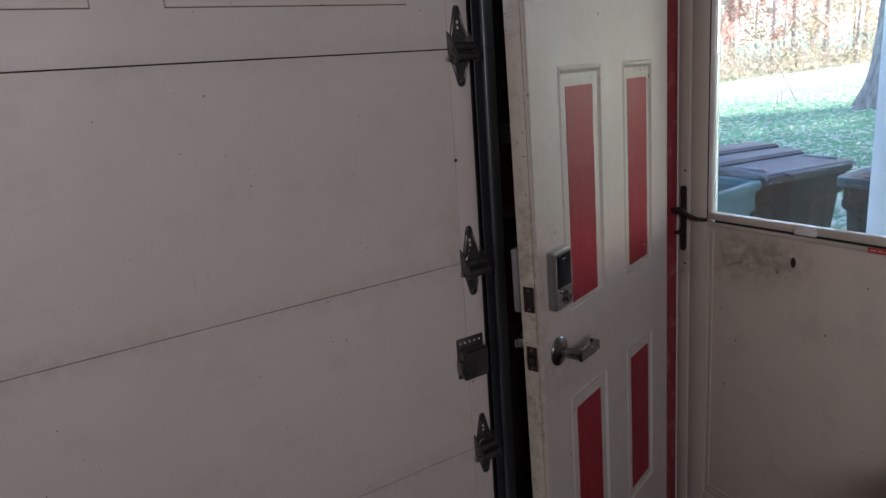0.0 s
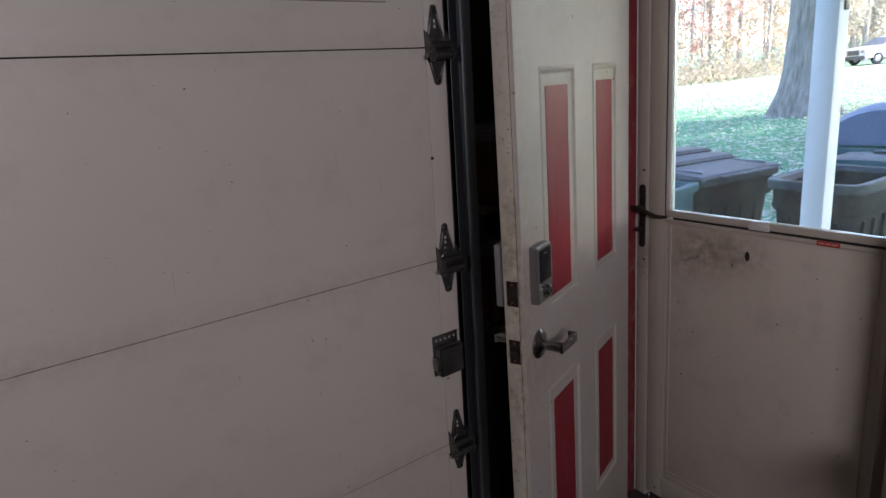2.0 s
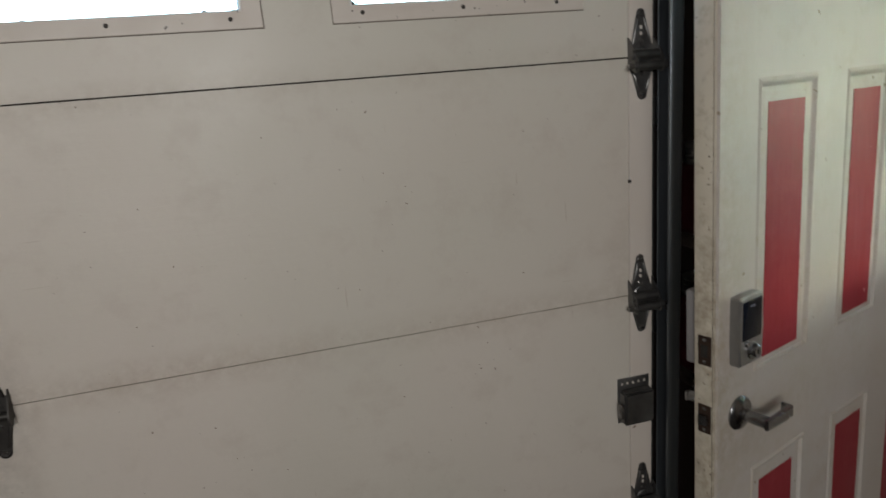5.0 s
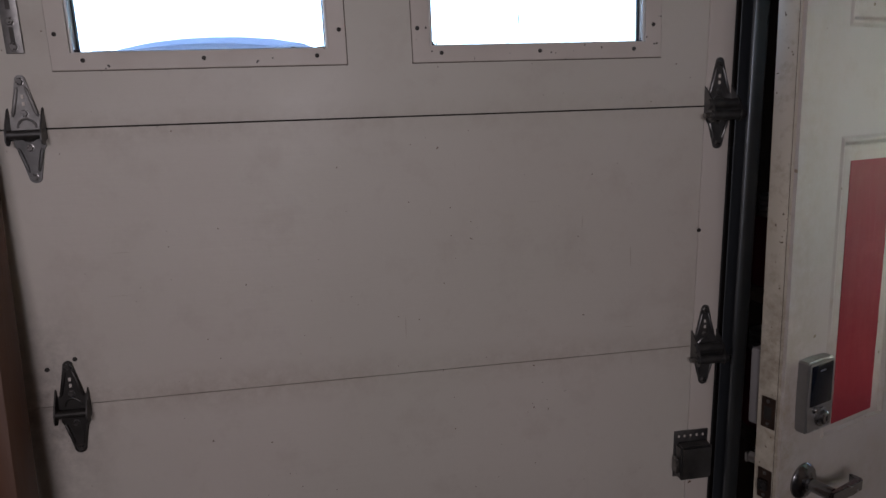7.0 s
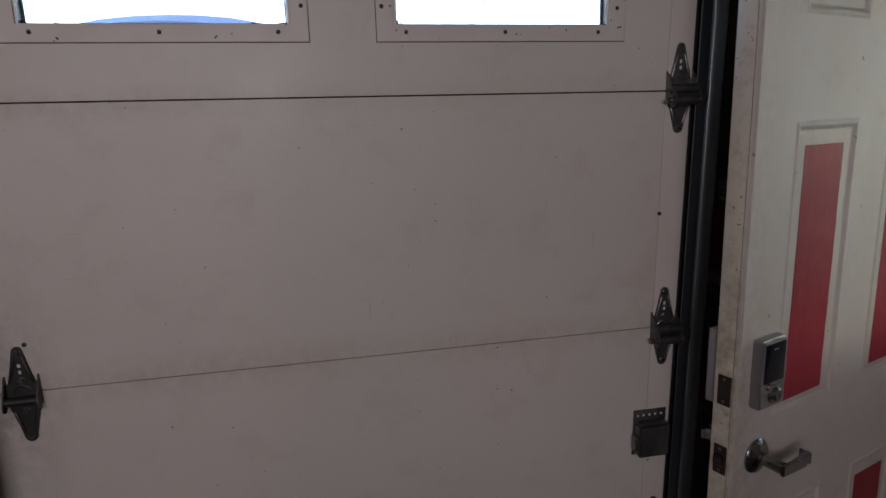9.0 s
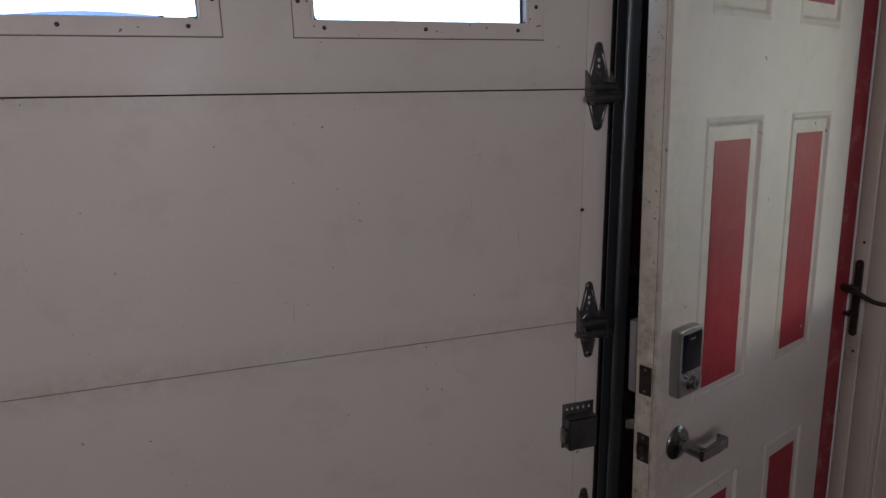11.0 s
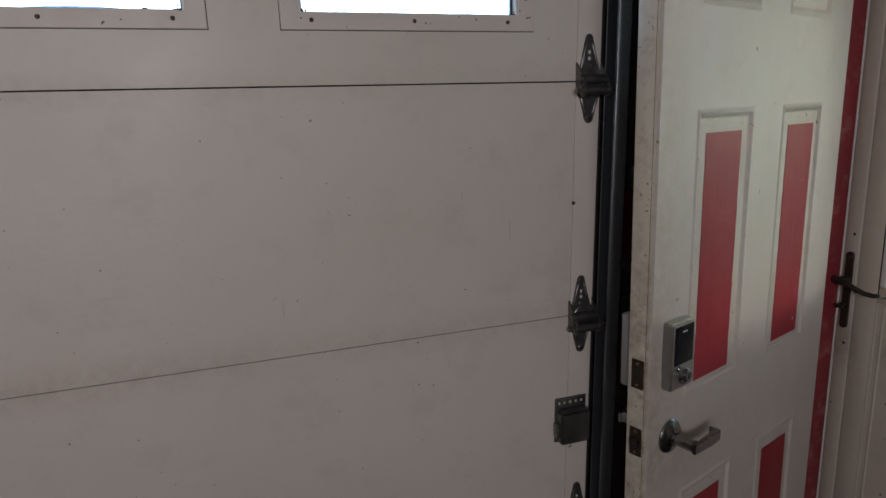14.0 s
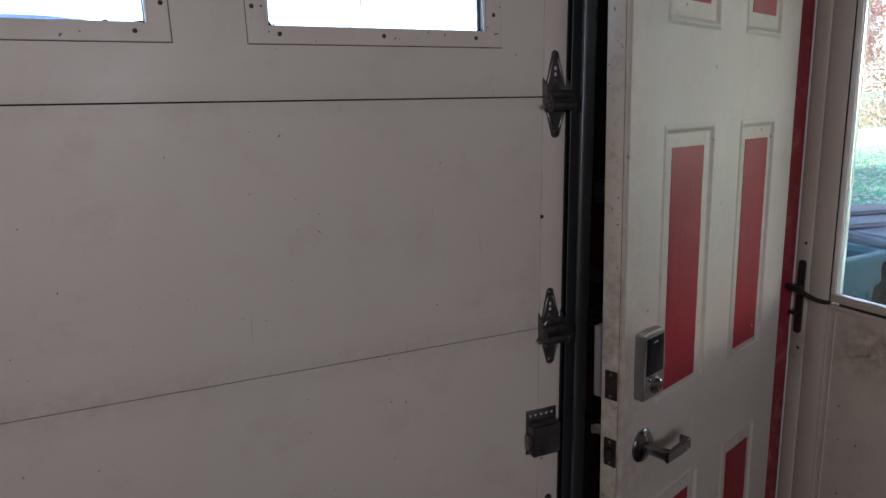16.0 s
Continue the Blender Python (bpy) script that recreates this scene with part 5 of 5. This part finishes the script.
        bm.faces.new([r[0] for r in rows])
        bm.faces.new([r[-1] for r in rows][::-1])
        bm.faces.new([rows[0][j] for j in range(k2 + 1)] + [rows[-1][j] for j in range(k2, -1, -1)])
        top = part("lid", bm, lid_mat, b, "domed blue lid")
        for s in (-1, 1):
            part("lid_seam", box((-0.19, s * (w / 2 + 0.014) - 0.004, h + 0.09), (-0.18, s * (w / 2 + 0.014) + 0.004, h + 0.22), 0.002), M_BLACKPLASTIC, top)
        part("lid_flange", tapered(bmesh.new(), d + 0.045, w + 0.045, d + 0.055, w + 0.055, h + 0.003, h + 0.020, 0.06, 0.05, False), rim_mat, top)
    elif lid == "closed":
        # stepped lid set inside the rim: a low front panel, ridges rising towards the hinge
        prof = [(-d / 2 - 0.035, -0.004), (-d / 2 - 0.020, 0.012), (-d / 2 + 0.06, 0.017), (-0.075, 0.026), (-0.062, 0.030), (-0.045, 0.050), (-0.025, 0.053), (0.115, 0.056), (0.130, 0.060), (0.146, 0.080), (0.165, 0.082), (d / 2 - 0.02, 0.078), (d / 2 + 0.03, 0.045), (d / 2 + 0.045, 0.01)]
        top = part("lid", lid_skin(prof, w - 0.01, h), lid_mat, b, "stepped charcoal lid")
        for gx, gz in ((-0.068, 0.033), (0.124, 0.063)):
            part("lid_groove", box((gx - 0.006, -w / 2 + 0.02, h + gz - 0.006), (gx + 0.010, w / 2 - 0.02, h + gz + 0.004), 0.003), M_BLACKPLASTIC, top)
        grip = box((-d / 2 - 0.075, -w * 0.32, h - 0.008), (-d / 2 - 0.028, w * 0.32, h + 0.010), 0.006)
        part("lid_grip", grip, M_BINRIM, top)
        for s in (-1, 1):
            part("lid_rib", box((-d / 2 + 0.04, s * w * 0.40 - 0.010, h + 0.018), (-0.09, s * w * 0.40 + 0.010, h + 0.032), 0.004), lid_mat, top)
    elif lid == "open":
        prof = [(d / 2 + 0.050, 0.020), (d / 2 + 0.10, 0.032), (d / 2 + 0.30, 0.036), (d / 2 + 0.50, 0.0), (d / 2 + 0.58, -0.035)]
        top = part("lid", lid_skin(prof, w + 0.02, h), lid_mat, b, "lid swung back open")
        part("lid_grip", box((d / 2 + 0.24, -0.07, h + 0.038), (d / 2 + 0.29, 0.07, h + 0.056), 0.006), M_BINRIM, top)
    return b


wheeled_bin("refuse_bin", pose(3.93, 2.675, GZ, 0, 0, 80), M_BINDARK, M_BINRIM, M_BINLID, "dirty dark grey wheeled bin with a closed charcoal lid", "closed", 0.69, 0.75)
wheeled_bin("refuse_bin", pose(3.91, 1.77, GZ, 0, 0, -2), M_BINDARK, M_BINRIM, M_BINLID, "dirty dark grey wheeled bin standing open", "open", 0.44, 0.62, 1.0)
wheeled_bin("refuse_bin", pose(5.55, 2.08, GZ, 0, 0, 100), M_BINTEAL, M_BINTEAL, M_BINBLUE, "teal refuse bin with a domed blue lid", "dome", 0.62, 0.76, 0.97)
wheeled_bin("refuse_bin", pose(3.25, 2.62, GZ, 0, 0, 95), M_BINTEAL, M_BINTEAL, M_BINTEAL, "small open teal bin", "none", 0.50, 0.54, 0.965)


# ---- trees ----
def trunk_mesh(bm, h, r, bend, flare=1.7, n=18, seed=0, lumps=0.06):
    rows = []
    steps = 14
    for i in range(steps + 1):
        f = (i / steps) ** 1.6
        z = h * f
        rad = r * (1 - 0.72 * f) * (1 + (flare - 1) * math.exp(-z / (r * 1.3)))
        cx, cy = bend[0] * f * f, bend[1] * f * f
        ring = []
        for k in range(n):
            a = 2 * math.pi * k / n
            root = 1 + (0.16 * math.sin(5 * a + seed) * math.exp(-z / (r * 1.4))) + lumps * noise.noise((math.cos(a) * 2 + seed, math.sin(a) * 2, z * 0.7))
            ring.append(bm.verts.new((cx + rad * root * math.cos(a), cy + rad * root * math.sin(a), z - 0.05 * (i == 0))))
        rows.append(ring)
    for a, b in zip(rows, rows[1:]):
        for k in range(n):
            bm.faces.new((a[k], a[(k + 1) % n], b[(k + 1) % n], b[k]))
    bm.faces.new(rows[-1])
    return bm


def tree_crown(seed, h, low, spread, leaves, size):
    rnd = np.random.default_rng(seed)
    verts, faces = [], []
    clumps = [(rnd.normal(0, spread * 0.45), rnd.normal(0, spread * 0.45), rnd.uniform(low, h * 1.05), rnd.uniform(0.35, 1.0) * spread * 0.34) for _ in range(60 if leaves > 5000 else 26)]
    for _ in range(leaves):
        cx, cy, cz, cr = clumps[rnd.integers(len(clumps))]
        d = rnd.normal(0, 0.55, 3) * cr
        s = size * rnd.uniform(0.5, 1.4)
        u, v = rnd.normal(0, 1, 3), rnd.normal(0, 1, 3)
        u, v = u / np.linalg.norm(u) * s, v / np.linalg.norm(v) * s * 0.7
        c = np.array((cx, cy, cz)) + d
        b = len(verts)
        verts += [tuple(c + u), tuple(c + v), tuple(c - u), tuple(c - v)]
        faces.append((b, b + 1, b + 2, b + 3))
    me = bpy.data.meshes.new("crown")
    me.from_pydata(verts, [], faces)
    return me


def tree(x, y, h, r, crown_mat, bark, label, seed, low=3.0, spread=3.0, leaves=1600, size=0.16, limbs=6, group=""):
    rnd = random.Random(seed)
    t = thing("tree", pose(x, y, rise(x, y), 0, 0, rnd.uniform(0, 360)), label=label, category="tree", group=group)
    bend = (rnd.uniform(-0.5, 0.5), rnd.uniform(-0.5, 0.5))
    trunk = part("trunk", trunk_mesh(bmesh.new(), h, r, bend, 1.75 if r > 0.3 else 1.25, 30 if r > 0.3 else 10, seed), bark, t)
    for k in range(limbs):
        z = h * (0.28 + 0.6 * k / limbs)
        a = rnd.uniform(0, 6.28)
        f = z / h
        ln = spread * rnd.uniform(0.5, 0.95)
        p0 = Vector((bend[0] * f * f, bend[1] * f * f, z))
        p1 = p0 + Vector((math.cos(a) * ln * 0.5, math.sin(a) * ln * 0.5, ln * 0.28))
        p2 = p0 + Vector((math.cos(a + 0.3) * ln, math.sin(a + 0.3) * ln, ln * 0.7))
        rr = r * 0.34 * (1.1 - f * 0.6)
        bm = add_path(bmesh.new(), [p0, p1, p2], [rr, rr * 0.6, rr * 0.2], 7)
        part("limb", bm, bark, trunk)
    part("crown", tree_crown(seed, h, low, spread, leaves, size), crown_mat, t, smooth=False)
    return t


tree(16.35, 7.56, 13.0, 0.47, M_LEAFTAN, M_BARK, "large old tree with grey furrowed bark and a flared foot", 3, low=5.5, spread=6.0, leaves=5200, size=0.15, limbs=9)
# two unseen trees, added so their crowns keep sun off bins and lawn
tree(13.2, -5.2, 12.5, 0.34, M_LEAFTAN, M_BARK, "unseen tree with tan autumn leaves, added to shade the bins and side door", 21, low=4.6, spread=6.0, leaves=17000, size=0.24, limbs=8, group="yard trees")
tree(21.5, -3.4, 12.5, 0.34, M_LEAFORANGE, M_BARK, "unseen tree with orange autumn leaves, added to shade the lawn", 27, low=4.6, spread=6.5, leaves=15000, size=0.24, limbs=8, group="yard trees")
WOODS = "trees at the edge of the woods"
rw = random.Random(11)
kinds = ((M_LEAFRED, "slender woodland tree with red autumn leaves"), (M_LEAFORANGE, "slender woodland tree with orange autumn leaves"), (M_LEAFTAN, "slender woodland tree with tan autumn leaves"))
for k in range(40):
    deg = 13 + 31 * (k + rw.uniform(-1.3, 1.3)) / 39
    ca, sa = math.cos(radians(deg)), math.sin(radians(deg))
    edge = (19.1 + 0.13 * 28.2) / (sa + 0.13 * ca)          # where this bearing leaves the lane
    d = edge + 1.5 + rw.uniform(0, 1) ** 1.5 * 16
    if deg < 23:
        d += 10
    mt, lb = kinds[0 if deg > 31 and k % 3 else (1 if k % 2 else 2)]
    tree(d * ca, d * sa, rw.uniform(8, 13), 0.07 + 0.22 * rw.random() ** 2, mt, M_BARKFAR, lb, 40 + k, low=1.8, spread=3.0, leaves=4000, size=0.075, limbs=7, group=WOODS)


for k in range(16):
    deg = 12.5 + 11.5 * (k + rw.uniform(-0.4, 0.4)) / 15
    ca, sa = math.cos(radians(deg)), math.sin(radians(deg))
    d = rw.uniform(56, 72)
    mt, lb = kinds[1 + k % 2]
    tree(d * ca, d * sa, rw.uniform(8, 12), rw.uniform(0.12, 0.26), mt, M_BARKFAR, lb, 90 + k, low=1.0, spread=3.4, leaves=2000, size=0.12, limbs=6, group=WOODS)


def brush(rnd):
    a = radians(rnd.uniform(12, 46))
    edge = (19.1 + 0.13 * 28.2) / (math.sin(a) + 0.13 * math.cos(a))
    d = edge + 0.8 + rnd.uniform(0, 1) ** 2 * 18 + (9 if a < radians(23) else 0)
    return d * math.cos(a), d * math.sin(a)


def undergrowth(name, count, mat, seed, label, top=3.4, size=0.17):
    rnd = np.random.default_rng(seed)
    verts, faces = [], []
    while len(faces) < count:
        cx, cy = brush(rnd)
        if cx > 110:
            continue
        ch = rnd.uniform(0.3, 1.0) ** 1.7 * top
        for _ in range(26):
            c = np.array((cx, cy, rise(cx, cy))) + np.array((rnd.normal(0, 0.6), rnd.normal(0, 0.6), abs(rnd.normal(0.3, 0.45)) * ch))
            s = size * rnd.uniform(0.5, 1.5)
            u, v = rnd.normal(0, 1, 3), rnd.normal(0, 1, 3)
            u, v = u / np.linalg.norm(u) * s, v / np.linalg.norm(v) * s * 0.6
            b = len(verts)
            verts += [tuple(c + u), tuple(c + v), tuple(c - u), tuple(c - v)]
            faces.append((b, b + 1, b + 2, b + 3))
    me = bpy.data.meshes.new(name)
    me.from_pydata(verts, [], faces)
    me.materials.append(mat)
    return tagged(new(name, me), label, "brush", kind="stuff")


undergrowth("undergrowth", 26000, M_LEAFTAN, 5, "dry tan brush along the woods", 2.6, 0.08)
undergrowth("shrubs", 11000, M_LEAFORANGE, 6, "orange autumn brush in the woods", 5.0, 0.09)
undergrowth("evergreens", 900, M_LEAFGREEN, 8, "scattered green shrubs in the woods", 1.6, 0.10)

# garden stakes on the lawn
stake = thing("garden_stakes", pose(16.9, 10.5, rise(16.9, 10.5)), label="thin wooden garden stakes crossed on the lawn", category="stakes")
for a, b in (((-0.06, 0.0, 0.0), (0.03, 0.05, 0.98)), ((0.30, -0.22, 0.0), (-0.02, 0.06, 0.86)), ((-0.10, 0.10, 0), (-0.05, 0.12, 0.55))):
    part("stake", add_tube(bmesh.new(), a, b, 0.016, 0.010, n=7), M_BARKFAR, stake)


# ---- vehicles ----
def vehicle(name, m, paint, label, length=5.2, width=1.95, height=1.95, bonnet=1.15, cat="van"):
    v = thing(name, m, label=label, category=cat)
    hw = width / 2
    L = length
    side = [(-L / 2, 0.42), (-L / 2, 0.86), (-L / 2 + 0.10, 0.98), (-L / 2 + bonnet, 1.08), (-L / 2 + bonnet + 0.75, height - 0.10), (-L / 2 + bonnet + 1.15, height), (L / 2 - 0.5, height), (L / 2 - 0.12, height - 0.10), (L / 2, 1.05), (L / 2, 0.42)]
    bm = bmesh.new()
    rows = []
    for y, sh in [(hw * f, 0.10 * f * f + 0.12 * abs(f) ** 9) for f in (-1, -0.9, -0.75, -0.5, -0.25, 0, 0.25, 0.5, 0.75, 0.9, 1)]:
        rows.append([bm.verts.new((x, y * (1 - (0.12 if z > 1.2 else 0.0)), z - (sh if z > height - 0.2 else 0.0))) for x, z in side])
    n = len(side)
    for a, b in zip(rows, rows[1:]):
        for k in range(n):
            bm.faces.new((a[k], a[(k + 1) % n], b[(k + 1) % n], b[k]))
    bm.faces.new(rows[0][::-1])
    bm.faces.new(rows[-1])
    body = part("body", bm, paint, v)
    # windscreen, side windows, grille, lamps, bumper
    bm = bmesh.new()
    x0, x1, z0, z1 = -L / 2 + bonnet + 0.06, -L / 2 + bonnet + 0.70, 1.13, height - 0.16
    q = [(x0, -hw * 0.78, z0), (x0, hw * 0.78, z0), (x1, hw * 0.70, z1), (x1, -hw * 0.70, z1)]
    off = Vector((-0.03, 0, 0.02))
    vs = [bm.verts.new(Vector(c) + off) for c in q] + [bm.verts.new(Vector(c) + off * 0.2) for c in q]
    for f in ((0, 1, 2, 3), (7, 6, 5, 4), (0, 4, 5, 1), (1, 5, 6, 2), (2, 6, 7, 3), (3, 7, 4, 0)):
        bm.faces.new([vs[i] for i in f])
    part("windscreen", bm, M_CARGLASS, body)
    for s in (-1, 1):
        for a, b in ((-L / 2 + bonnet + 0.62, -L / 2 + bonnet + 1.45), (-L / 2 + bonnet + 1.55, -L / 2 + bonnet + 2.5), (-L / 2 + bonnet + 2.6, L / 2 - 0.35)):
            part("side_window", box((a, s * hw * 0.885 - 0.012, 1.24), (b, s * hw * 0.885 + 0.012, height - 0.28), 0.01), M_CARGLASS, body)
        part("headlamp", box((-L / 2 - 0.015, s * hw * 0.72 - 0.14, 0.72), (-L / 2 + 0.03, s * hw * 0.72 + 0.14, 0.88), 0.012), M_RIM, body)
        part("mirror", box((-L / 2 + bonnet + 0.55, s * (hw + 0.02) - 0.07, 1.15), (-L / 2 + bonnet + 0.66, s * (hw + 0.02) + 0.09, 1.32), 0.02), M_CARTRIM, body)
    part("grille", box((-L / 2 - 0.02, -hw * 0.48, 0.60), (-L / 2 + 0.03, hw * 0.48, 0.88), 0.012), M_CARTRIM, body)
    part("bumper", box((-L / 2 - 0.07, -hw * 0.98, 0.34), (-L / 2 + 0.06, hw * 0.98, 0.56), 0.03), M_CARTRIM, body)
    for x in (-L / 2 + 0.85, L / 2 - 0.95):
        for s in (-1, 1):
            bm = bmesh.new()
            add_lathe(bm, [(0.2, -0.11), (0.33, -0.11), (0.36, -0.07), (0.36, 0.07), (0.33, 0.11), (0.2, 0.11)], 28, pose(x, s * (hw - 0.10), 0.36, 90))
            wheel = part("wheel", bm, M_TYRE, v)
            bm = bmesh.new()
            add_lathe(bm, [(0, -0.085), (0.10, -0.09), (0.205, -0.07), (0.205, 0.07), (0.10, 0.09), (0, 0.085)], 24, pose(x, s * (hw - 0.10), 0.36, 90))
            part("rim", bm, M_RIM, wheel)
    return v


vehicle("van", pose(46.8, 16.2, rise(46.8, 16.2), 0, 0, -30), M_CARWHITE, "white van parked beyond the lane", 5.2, 2.0, 1.72, 1.25)
vehicle("van", pose(-0.63, 6.45, GZ, 0, 0, 90), M_CARBLUE, "pale blue van parked on the driveway before the garage", 5.2, 2.02, 2.45, 0.5)
